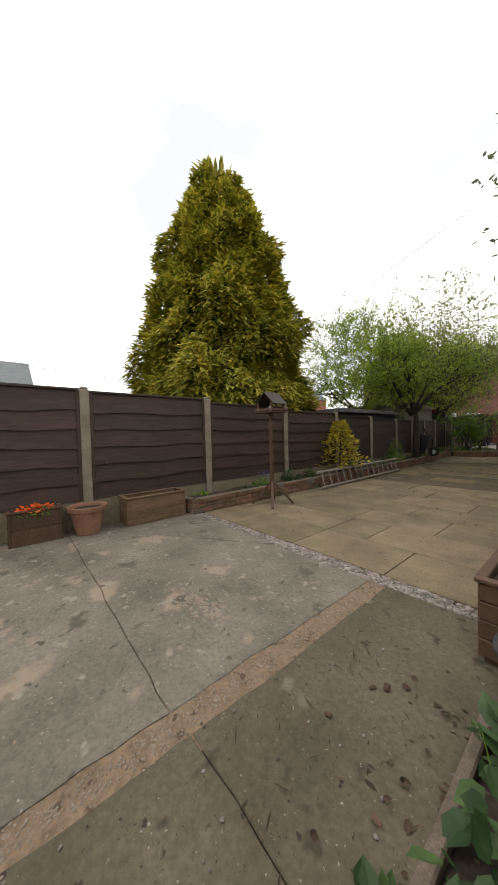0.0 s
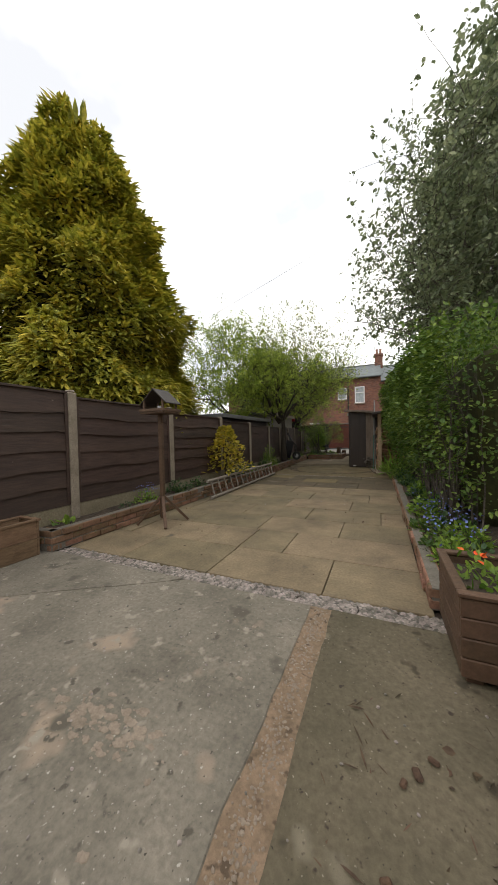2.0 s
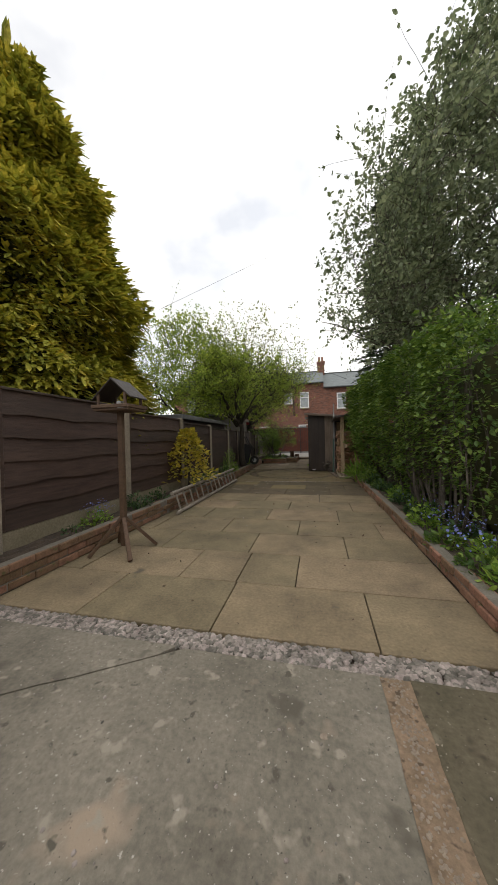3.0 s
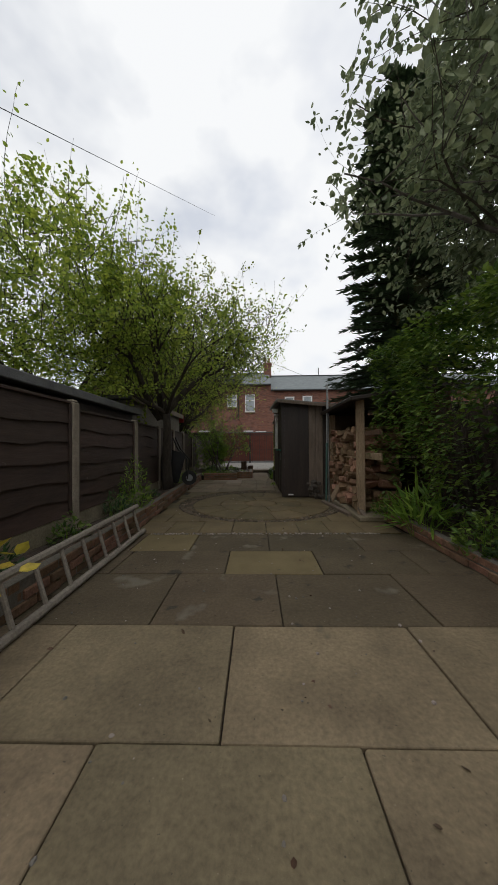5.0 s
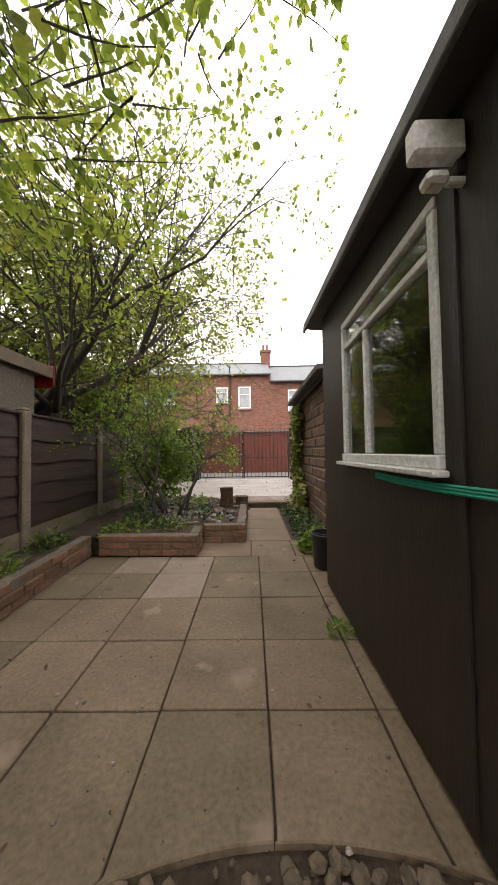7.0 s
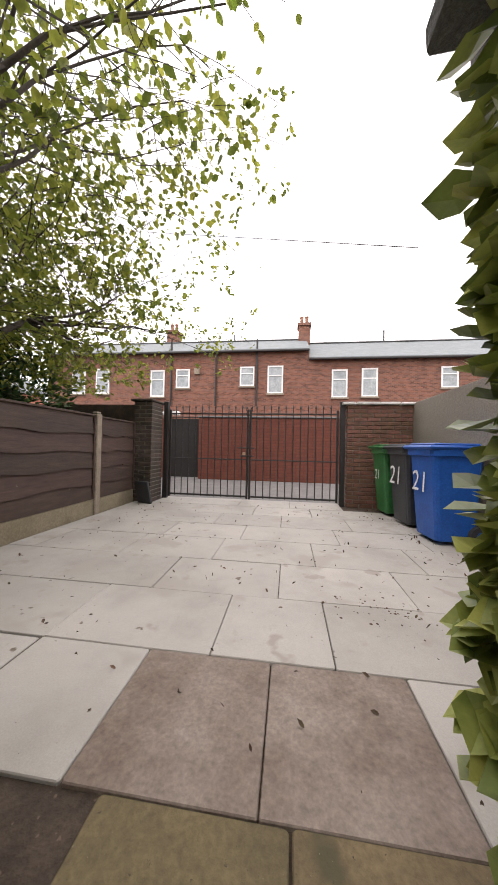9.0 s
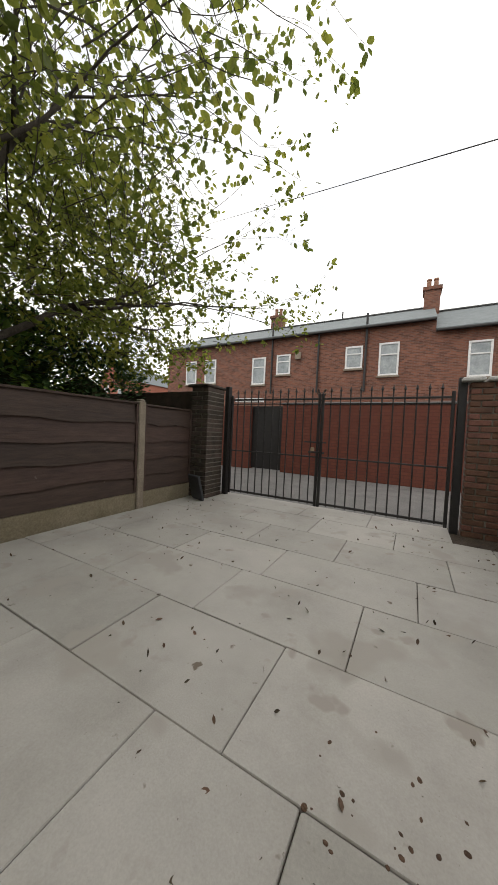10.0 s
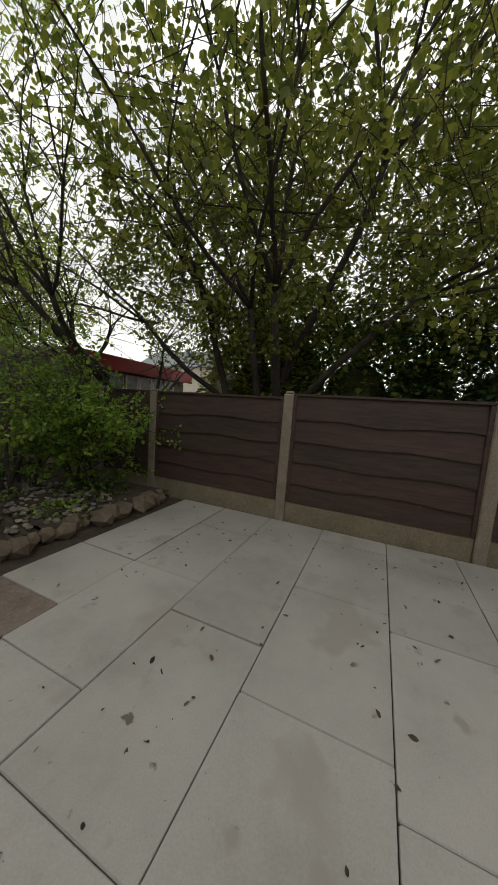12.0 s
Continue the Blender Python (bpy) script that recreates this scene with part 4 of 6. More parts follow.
def gate_leaf(x0, x1, latch):
    leaf = link("gate_frame", Geo().box(x0, 20.05, YZ + 0.03, x0 + 0.035, 20.085, 1.64).box(x1 - 0.035, 20.05, YZ + 0.03, x1, 20.085, 1.64)
                .box(x0 + 0.036, 20.058, 1.56, x1 - 0.036, 20.078, 1.585).box(x0 + 0.036, 20.058, YZ + 0.06, x1 - 0.036, 20.078, YZ + 0.09)
                .box(x0 + 0.036, 20.058, 0.78, x1 - 0.036, 20.078, 0.8).box(x0 + 0.036, 20.058, 1.5, x1 - 0.036, 20.078, 1.515), "iron", gate)
    n = 12
    for k in range(1, n):
        x = x0 + (x1 - x0) * k / n
        g = Geo().tube([(x, 20.068, YZ + 0.05), (x, 20.068, 1.66)], 0.009, 6)
        g.tube([(x, 20.068, 1.655), (x, 20.068, 1.675), (x, 20.068, 1.73)], [0.006, 0.018, 0.001], 6)
        link("bar", g, "iron", leaf)
    g = Geo()
    c = x1 if latch else x0
    s = -1 if latch else 1
    for kk in (0, 1):
        g.tube([(c + s * (0.02 + 0.05 * t * math.sin(3 * t)), 20.068, 1.64 + 0.1 * t * math.cos(2 * t) + 0.06 * kk * t) for t in np.linspace(0, 1.3, 10)], 0.007, 5)
    link("scroll", g, "iron", leaf)


gate_leaf(-2.52, -1.105, True)
gate_leaf(-1.095, 0.38, False)
link("gate_post", Geo().box(-2.62, 20.03, 0, -2.54, 20.11, 1.78, 0.006), "iron", gate)
link("gate_post", Geo().box(0.4, 20.03, 0, 0.48, 20.11, 1.78, 0.006), "iron", gate)
latch = link("latch", Geo().box(-1.3, 20.035, 0.98, -1.0, 20.049, 1.0).box(-1.24, 20.03, 0.84, -1.02, 20.049, 0.865), "iron", gate)
link("padlock", Geo().box(-1.2, 20.01, 0.87, -1.15, 20.029, 0.92, 0.006), "timber_pale", latch, "brass padlock")
coping = empty("coping", "pale stone coping slabs on the gate wall", "coping", kind="structure")
for k, (xa, xb) in enumerate(((0.42, 0.62), (0.63, 0.98), (0.985, 1.3), (1.31, 1.56))):
    link("slab", Geo().box(xa, 19.94, 1.722, xb, 20.26, 1.765, 0.01, pose(0, 0, 0.006 * (k % 2), 0, 0.4 * (k % 2), 0)), "chalk_stone", coping)
tagged(link("coping", Geo().box(-3.0, 19.58, 1.722, -2.62, 20.08, 1.76, 0.01), "brick_dark"), "dark coping on the gate pier", "coping", kind="structure")
tagged(link("wall_lane", Geo().box(-9, 20.0, 0, -2.96, 20.2, 1.72), "brick_dark"), "dark brick wall beyond the pier", "wall", kind="structure")
tagged(link("loose_slab", Geo().box(-0.02, -0.14, 0, 0.02, 0.14, 0.36, 0.006, pose(-2.66, 19.5, YZ, 0, -14, 70)), "bin_grey"), "dark slate leaning against the gate pier", "slate")

# ---- wheelie bins ----
def wheelie_bin(x, y, turn, mat, colour, size=0.24):
    base = empty("wheelie_bin", f"{colour} plastic wheelie bin with a white painted 21", "bin", "bins by the wall")
    verts, faces = [], []
    prof = ((0.2, 0.19, 0.04), (0.215, 0.21, 0.3), (0.24, 0.25, 0.86), (0.265, 0.275, 0.87), (0.265, 0.275, 0.93))
    for w, d, z in prof:
        for a in range(16):
            t = a / 16 * 6.283
            e = 0.25
            verts.append((w * abs(math.cos(t)) ** e * math.copysign(1, math.cos(t)), d * abs(math.sin(t)) ** e * math.copysign(1, math.sin(t)), z))
    for i in range(len(prof) - 1):
        faces += [(i * 16 + k, i * 16 + (k + 1) % 16, (i + 1) * 16 + (k + 1) % 16, (i + 1) * 16 + k) for k in range(16)]
    faces.append(tuple(range(16))[::-1])
    link("body", Geo().add(verts, faces), mat, base)
    lid = link("lid", Geo().box(-0.28, -0.3, 0.932, 0.28, 0.26, 0.975, 0.018).box(-0.24, -0.24, 0.972, 0.24, 0.2, 0.995, 0.015), mat, base)
    link("handle", Geo().tube([(-0.2, 0.3, 0.92), (0.2, 0.3, 0.92)], 0.014, 8), mat, lid)
    for s in (-1, 1):
        wh = link("wheel", Geo().tube([(s * 0.2, 0.2, 0.1), (s * 0.25, 0.2, 0.1)], 0.1, 18), "rubber", base)
        link("hub", Geo().tube([(s * 0.25, 0.2, 0.1), (s * 0.256, 0.2, 0.1)], 0.05, 12), mat, wh)
    cu = bpy.data.curves.new("number", "FONT")
    cu.body, cu.size, cu.extrude, cu.offset = "21", size, 0.001, -0.004 * size
    tmp = new("number_curve", cu)
    bpy.context.view_layer.update()
    me = bpy.data.meshes.new_from_object(tmp.evaluated_get(bpy.context.evaluated_depsgraph_get()))
    bpy.data.objects.remove(tmp)
    me.materials.clear()
    me.materials.append(M["chalk"])
    num = new("number", me)
    num.parent = base
    num.matrix_basis = pose(-0.55 * size, -0.25, 0.5, 87, 0, 0)
    num["label"] = "white hand-painted number"
    base.matrix_world = pose(x, y, YZ, 0, 0, turn)


wheelie_bin(1.1, 19.58, -86, "bin_green", "green", 0.2)
wheelie_bin(1.15, 19.0, -84, "bin_grey", "dark grey", 0.32)
wheelie_bin(1.18, 18.38, -84, "bin_blue", "blue", 0.3)

# ---- terrace of houses beyond the alley ----
HY = 33.0


def window(parent, x, z, w, h, y, split="sash"):
    fr = link("window", Geo().box(x, y - 0.06, z, x + w, y + 0.02, z + 0.09).box(x, y - 0.06, z + h - 0.09, x + w, y + 0.02, z + h)
              .box(x, y - 0.06, z + 0.091, x + 0.09, y + 0.02, z + h - 0.091).box(x + w - 0.09, y - 0.06, z + 0.091, x + w, y + 0.02, z + h - 0.091)
              .box(x + 0.091, y - 0.05, z + h * (0.62 if split == "sash" else 0.6), x + w - 0.091, y + 0.02, z + h * (0.62 if split == "sash" else 0.6) + 0.07), "white", parent, "white plastic window")
    link("pane", Geo().box(x + 0.07, y - 0.01, z + 0.07, x + w - 0.07, y + 0.0, z + h - 0.07, 0.001), "curtain", fr, "pale curtained glass")
    link("sill", Geo().box(x - 0.06, y - 0.12, z - 0.1, x + w + 0.06, y - 0.005, z - 0.004), "post", fr)
    link("lintel", Geo().box(x - 0.1, y - 0.03, z + h + 0.004, x + w + 0.1, y - 0.004, z + h + 0.2), "house_brick", fr)


def terrace(name, x0, x1, eave, ridge, windows, label):
    h = empty(name, label, "house")
    link("wall", Geo().box(x0, HY, 0, x1, HY + 7.4, eave), "house_brick", h)
    g = Geo()
    e0, e1 = HY - 0.25, HY + 7.6
    my = (e0 + e1) / 2
    g.add([(x0, e0, eave), (x1, e0, eave), (x1, my, ridge), (x0, my, ridge), (x1, e1, eave), (x0, e1, eave), (x0, e0, eave + 0.1), (x1, e0, eave + 0.1), (x1, my, ridge + 0.1), (x0, my, ridge + 0.1), (x1, e1, eave + 0.1), (x0, e1, eave + 0.1)],
          [(0, 3, 2, 1), (3, 5, 4, 2), (6, 7, 8, 9), (9, 8, 10, 11), (0, 1, 7, 6), (5, 11, 10, 4), (1, 2, 8, 7), (2, 4, 10, 8), (0, 6, 9, 3), (3, 9, 11, 5), (0, 5, 3), (1, 2, 4)])
    link("roof", g, "slate", h)
    link("ridge_tiles", Geo().box(x0, my - 0.12, ridge + 0.09, x1, my + 0.12, ridge + 0.18, 0.04), "felt", h)
    link("gutter", Geo().box(x0, e0 - 0.12, eave - 0.08, x1, e0 - 0.01, eave + 0.04, 0.03), "iron", h)
    for w in windows:
        window(h, *w, HY)
    return h


left = terrace("terraced_house", -16.6, 0.68, 6.85, 8.75, ((-1.8, 4.3, 0.95, 1.68), (-3.5, 4.75, 0.9, 1.2), (-7.6, 4.65, 0.9, 1.2), (-9.3, 4.1, 0.95, 1.7), (-13.1, 4.3, 0.95, 1.65), (-14.8, 4.3, 0.95, 1.65),
               (-2.0, 1.0, 1.1, 1.5), (-8.5, 1.0, 1.1, 1.5)), "red-brown brick terraced house with a slate roof")
right = terrace("terraced_house", 0.68, 24.0, 6.3, 8.45, ((2.0, 4.05, 0.9, 1.65), (3.7, 4.1, 0.9, 1.66), (8.0, 4.6, 0.9, 1.2), (10.5, 4.1, 0.95, 1.66), (14.5, 4.1, 0.95, 1.66)), "red-brown brick terraced house with a lower slate roof")
for x in (-7.9, -2.45, -5.0):
    link("downpipe", Geo().tube([(x, HY - 0.1, 3.5), (x, HY - 0.1, 7.0 + (0.6 if x > -6 else 0.8) * (x != -5.0))], 0.06, 8), "iron", left)
link("vent_box", Geo().box(-6.4, HY - 0.12, 5.5, -6.05, HY - 0.005, 5.9), "post", left)
for parent, x, y in ((left, 0.1, 36.2), (left, -9.9, 36.7)):
    ch = link("chimney", Geo().box(x, y, 7.8, x + 0.8, y + 0.9, 9.9).box(x - 0.08, y - 0.08, 9.7, x + 0.88, y + 0.98, 9.9), "house_brick", parent)
    for k in range(2):
        link("chimney_pot", Geo().lathe(x + 0.22 + 0.36 * k, y + 0.45, [(0.13, 9.9), (0.11, 10.4), (0.14, 10.42), (0.13, 10.5), (0.09, 10.5)], 12), "terracotta", ch)
for x, yy in ((-4.6, 37), (6.0, 37)):
    link("vent_pipe", Geo().tube([(x, yy - 0.3, 8.4), (x, yy - 0.3, 9.4)], 0.05, 6), "iron", left)

alley_wall = empty("wall_alley", "red painted brick yard wall across the alley", "wall", kind="structure")
link("wall_face", Geo().box(-3.0, 23.3, 0, 9, 23.55, 1.82), "red_wall", alley_wall)
link("wall_cap", Geo().box(-3.03, 23.27, 1.824, 9, 23.58, 1.88, 0.02), "felt", alley_wall)
link("wall_face", Geo().box(-8, 23.3, 0, -3.95, 23.55, 1.8), "red_wall", alley_wall)
link("door_leaf", Geo().box(-3.93, 23.4, 0.1, -3.02, 23.46, 1.8), "iron", alley_wall, "black timber yard gate")
link("wall_cap", Geo().box(-4.4, 23.2, 1.9, -3.6, 23.4, 2.0), "white", alley_wall, "white painted lintel")
for k in range(2):
    o = empty("rear_extension", "low brick rear extension with pale window heads", "extension")
    x = -1.0 + 1.7 * k
    link("wall", Geo().box(x, 27.5, 0, x + 1.2, 32.9, 2.2), "house_brick", o)
    link("window_head", Geo().box(x + 0.2, 27.42, 1.95, x + 1.0, 27.49, 2.15), "white", o)

# farther houses over the fence
far = empty("far_house", "orange-red brick house with a gable", "house")
link("wall", Geo().add([(-44, 46, 0), (-38, 46, 0), (-38, 46, 8.2), (-41, 46, 10.4), (-44, 46, 8.2), (-44, 56, 0), (-38, 56, 0), (-38, 56, 8.2), (-41, 56, 10.4), (-44, 56, 8.2)],
     [(0, 1, 2, 3, 4), (5, 9, 8, 7, 6), (1, 6, 7, 2), (0, 4, 9, 5)]), "far_brick", far)
link("roof", Geo().add([(-44.3, 45.7, 8.0), (-41, 45.7, 10.6), (-37.7, 45.7, 8.0), (-44.3, 56.3, 8.0), (-41, 56.3, 10.6), (-37.7, 56.3, 8.0)], [(0, 1, 4, 3), (1, 2, 5, 4)]), "slate", far)
window(far, -42.8, 6.2, 1.0, 1.3, 46)
window(far, -39.6, 5.8, 0.9, 1.1, 46)
bung = empty("far_house", "cream rendered bungalow with a dark roof", "house")
link("wall", Geo().box(-31, -7, 0, -25, 1.9, 4.9), "render", bung)
link("roof", Geo().add([(-31.3, -7, 4.9), (-24.7, -7, 4.9), (-28, -7, 7), (-31.3, 2.2, 4.9), (-24.7, 2.2, 4.9), (-28, 2.2, 7)], [(0, 1, 2), (3, 5, 4), (1, 4, 5, 2), (0, 2, 5, 3)]), "slate", bung)
link("extension", Geo().box(-30, 2.3, 0, -25.5, 5.6, 4.5), "iron", bung)

# neighbours' garages and sheds over the west fence
gar = empty("garage", "pebbledashed garage with a red-edged flat roof behind the fence", "garage")
link("wall", Geo().box(-6.0, 10.0, 0, -3.05, 13.4, 1.82), "pebbledash", gar)
link("roof", Geo().box(-6.1, 9.9, 1.824, -2.99, 13.55, 1.9, 0.01), "felt", gar)
link("roof_edge", Geo().box(-2.988, 9.9, 1.8, -2.96, 13.55, 1.92, 0.006), "post", gar, "pale concrete roof edge")
link("roof_trim", Geo().box(-6.1, 13.553, 1.7, -2.96, 13.58, 1.94, 0.006), "red_trim", gar, "red painted fascia")
for k in range(6):
    fr = link("window", Geo().box(-5.6 + k * 0.36, 13.402, 1.3, -5.57 + k * 0.36, 13.44, 1.68).box(-5.31 + k * 0.36, 13.402, 1.3, -5.28 + k * 0.36, 13.44, 1.68)
              .box(-5.569 + k * 0.36, 13.402, 1.3, -5.311 + k * 0.36, 13.44, 1.33).box(-5.569 + k * 0.36, 13.402, 1.65, -5.311 + k * 0.36, 13.44, 1.68), "white", gar)
    link("pane", Geo().box(-5.568 + k * 0.36, 13.403, 1.332, -5.312 + k * 0.36, 13.42, 1.648, 0.001), "curtain", fr)
nsh = empty("shed", "old dark timber shed behind the fence", "shed")
link("wall", Geo().box(-4.6, 6.6, 0, -2.85, 9.6, 1.5), "shed", nsh)
link("roof", Geo().box(-4.8, 6.4, 1.504, -2.72, 9.7, 1.6, 0.01), "felt", nsh)

# ---- trees and plants ----
def grow_tree(name, label, base, stems, mat_bark, mat_leaf, seed, depth=4, leaf=(0.06, 0.04), per_tip=7, spread=0.75, ratio=0.68, leaf_jitter=0.1, droop=0.0, fill=None, keep=None, along=3, shoots=()):
    """A tree with tapered limbs that fork into twigs, and single leaves on the twigs.
    stems: (start, direction, length, radius). fill: (centre, radii, twigs) adds twigs with leaves through the crown."""
    r = random.Random(seed)
    tree = empty(name, label, "tree")
    wood, twigs, crown = Geo(), Geo(), Geo()

    def leaves_at(p, d, count):
        for _ in range(count):
            q = p + rand_dir(r) * r.uniform(0, leaf_jitter)
            if keep and not keep(q):
                continue
            dd = (d * 0.5 + rand_dir(r) + Vector((0, 0, -0.35))).normalized()
            s = r.uniform(0.6, 1.25)
            crown.leaf(q, dd, (Vector((0, 0, 1)) + rand_dir(r) * 0.7).normalized(), leaf[0] * s, leaf[1] * s)

    def branch(p, d, length, radius, level):
        n = 5 if level < 2 else 3
        pts, rad = [p], [radius]
        for i in range(n):
            d = (d + rand_dir(r) * 0.16 + Vector((0, 0, -droop if level > 1 else 0.03))).normalized()
            p = p + d * length / n
            pts.append(p)
            rad.append(radius * (1 - 0.45 * (i + 1) / n))
        if keep and level > 1 and not keep(p):
            return
        (wood if level < 2 else twigs).tube(pts, rad, 8 if level == 0 else 5 if level < 3 else 3, caps=level < 2)
        if level >= depth - 1:
            for q in pts[1:]:
                leaves_at(q, d, along)
        if level >= depth:
            leaves_at(p, d, per_tip)
            return
        k = r.choice((2, 3, 3)) if level else r.choice((3, 4))
        for j in range(k):
            dd = (d + rand_dir(r) * spread).normalized()
            if dd.z < -0.3:
                dd.z *= 0.3
            branch(p, dd, length * ratio * r.uniform(0.8, 1.2), rad[-1] * 0.72, level + 1)
        if level:
            for q in pts[2:-1]:
                branch(q, (d * 0.4 + rand_dir(r)).normalized(), length * ratio * 0.8, radius * 0.4, max(level + 1, depth - 1))

    for start, d, length, radius in stems:
        branch(Vector(start), Vector(d).normalized(), length, radius, 0)
    if fill:
        for centre, radii, count in fill:
            for _ in range(count):
                u = rand_dir(r) * r.uniform(0.25, 1) ** 0.5
                p = Vector(centre) + Vector((u.x * radii[0], u.y * radii[1], u.z * radii[2]))
                if keep and not keep(p):
                    continue
                d = (rand_dir(r) + Vector(u) * 0.7).normalized()
                branch(p, d, r.uniform(0.25, 0.5), 0.006, depth - 1 if r.random() < 0.3 else depth)
    for centre, radii, count, reach, rise, tuft_leaves in shoots:
        for _ in range(count):
            u = rand_dir(r) * r.uniform(0.1, 1) ** 0.5
            p = Vector(centre) + Vector((u.x * radii[0], u.y * radii[1], u.z * radii[2]))
            d = (rand_dir(r) * 0.6 + Vector((u.x, u.y, 0)) * 0.7 + Vector((0, 0, rise))).normalized()
            long = r.uniform(*reach)
            n = max(4, int(long / 0.13))
            pts = [p]
            for i in range(n):
                d = (d + rand_dir(r) * 0.13 + Vector((0, 0, 0.05 * rise - droop * 2))).normalized()
                p = p + d * long / n
                pts.append(p)
            if keep and not keep(pts[-1]):
                continue
            twigs.tube(pts, [0.0055 * (1 - 0.75 * i / n) for i in range(n + 1)], 3, caps=False)
            for q in pts[1:]:
                if r.random() < 0.8:
                    leaves_at(q, d, r.randint(1, tuft_leaves))
    link("trunk", wood, mat_bark, tree, smooth=True)
    tagged(link("twig_growth", twigs, mat_bark, tree), kind="stuff")
    tagged(link("crown", crown, mat_leaf, tree), kind="stuff")
    return tree


def clump(name, label, category, outline, count, size, mat, seed, parent=None, group="", droop=0.3, kind=""):
    """Many single leaves at points given by outline(rng): point and outward direction."""
    r = random.Random(seed)
    g = Geo()
    for _ in range(count):
        p, d = outline(r)
        dd = (Vector(d) + rand_dir(r) * 0.7 + Vector((0, 0, -droop))).normalized()
        s = r.uniform(0.6, 1.3)
        g.leaf(Vector(p), dd, (Vector((0, 0, 1)) + rand_dir(r) * 0.5).normalized(), size[0] * s, size[1] * s)
    if parent or kind:
        return tagged(link(name, g, mat, parent), "" if parent else label, "" if parent else category, group, kind or "stuff")
    thing = empty(name, label, category, group)
    if name == "plant":
        step = max(1, count // 14)
        tips = [Vector(g.v[7 * k]) for k in range(0, count, step)]
        mid = sum(tips, Vector()) / len(tips)
        low = min(p[2] for p in g.v)
        for p in tips[:14]:
            foot = Vector((p.x + 0.35 * (mid.x - p.x) * (count < 500), p.y + 0.35 * (mid.y - p.y) * (count < 500), low - 0.015))
            link("stem", Geo().tube([foot, foot.lerp(p, 0.5) + Vector((0, 0, 0.01)), p], [0.003, 0.0025, 0.0015], 4), "green_leaf", thing)
    tagged(link("foliage" if name == "plant" else "petals", g, mat, thing), kind="stuff")
    return thing


# golden conifer over the west fence
con = empty("conifer_tree", "tall golden-green conifer with drooping sprays", "tree")
CB, CH, LEAN = Vector((-4.8, 4.52, 0)), 7.35, Vector((-0.004, -0.006, 0))


def con_r(z):
    return float(np.interp(z, (0.5, 2.15, 3.4, 4.7, 6.0, 6.8, 7.2, 7.5), (1.8, 1.98, 1.7, 1.3, 0.93, 0.46, 0.24, 0.06)))


# added solid core: blocks the sky, its dark colour stands for inner shade
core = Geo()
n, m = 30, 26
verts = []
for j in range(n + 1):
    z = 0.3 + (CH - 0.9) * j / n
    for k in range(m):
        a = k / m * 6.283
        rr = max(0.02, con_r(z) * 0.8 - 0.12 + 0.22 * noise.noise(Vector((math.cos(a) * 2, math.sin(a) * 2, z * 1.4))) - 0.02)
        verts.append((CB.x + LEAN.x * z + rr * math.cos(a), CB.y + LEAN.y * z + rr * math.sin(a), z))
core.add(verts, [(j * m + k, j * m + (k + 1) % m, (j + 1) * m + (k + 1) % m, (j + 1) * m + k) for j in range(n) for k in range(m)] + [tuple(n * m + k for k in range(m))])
link("inner_foliage", core, "shade_core", con)
rc = random.Random(77)
spray = Geo()
for _ in range(17500):
    z = 0.8 + (CH - 0.8) * (1 - rc.random() ** 0.72)
    a = rc.uniform(-3.1416, 3.1416)
    lump = 0.55 * noise.noise(Vector((math.cos(a) * 3.2, math.sin(a) * 3.2, z * 1.5)))
    rr = con_r(z) * rc.uniform(0.9, 1.02) + lump
    p = CB + LEAN * z + Vector((rr * math.cos(a), rr * math.sin(a), z))
    out = Vector((math.cos(a), math.sin(a), 0))
    L = rc.uniform(0.1, 0.26)
    for k in range(5):
        d = (out * rc.uniform(0.5, 1.1) + Vector((-out.y, out.x, 0)) * rc.uniform(-0.8, 0.8) + Vector((0, 0, rc.uniform(-0.9, 0.25)))).normalized()
        spray.leaf(p + rand_dir(rc) * 0.06, d, (Vector((0, 0, 1)) + out * 0.6).normalized(), L * rc.uniform(0.6, 1.1), 0.055)
for k in range(60):
    a, h = rc.uniform(0, 6.283), rc.uniform(0, 0.55)
    p = CB + LEAN * CH + Vector((0.28 * math.cos(a), 0.28 * math.sin(a), CH - 0.5 + h * 0.6))
    spray.leaf(p, (Vector((math.cos(a) * 0.35, math.sin(a) * 0.35, 1))).normalized(), Vector((math.cos(a), math.sin(a), 0)), 0.4, 0.09)
tagged(link("foliage", spray, "gold_leaf", con), kind="stuff")
link("trunk", Geo().tube([(CB.x, CB.y, 0), (CB.x, CB.y, 7)], [0.25, 0.05], 8), "bark", con)

# dark conifer on the east side
dk = empty("conifer_tree", "tall dark green conifer with feathered branches", "tree")
rd = random.Random(78)
DB = Vector((3.15, 12.2, 0))
g, gw = Geo(), Geo()
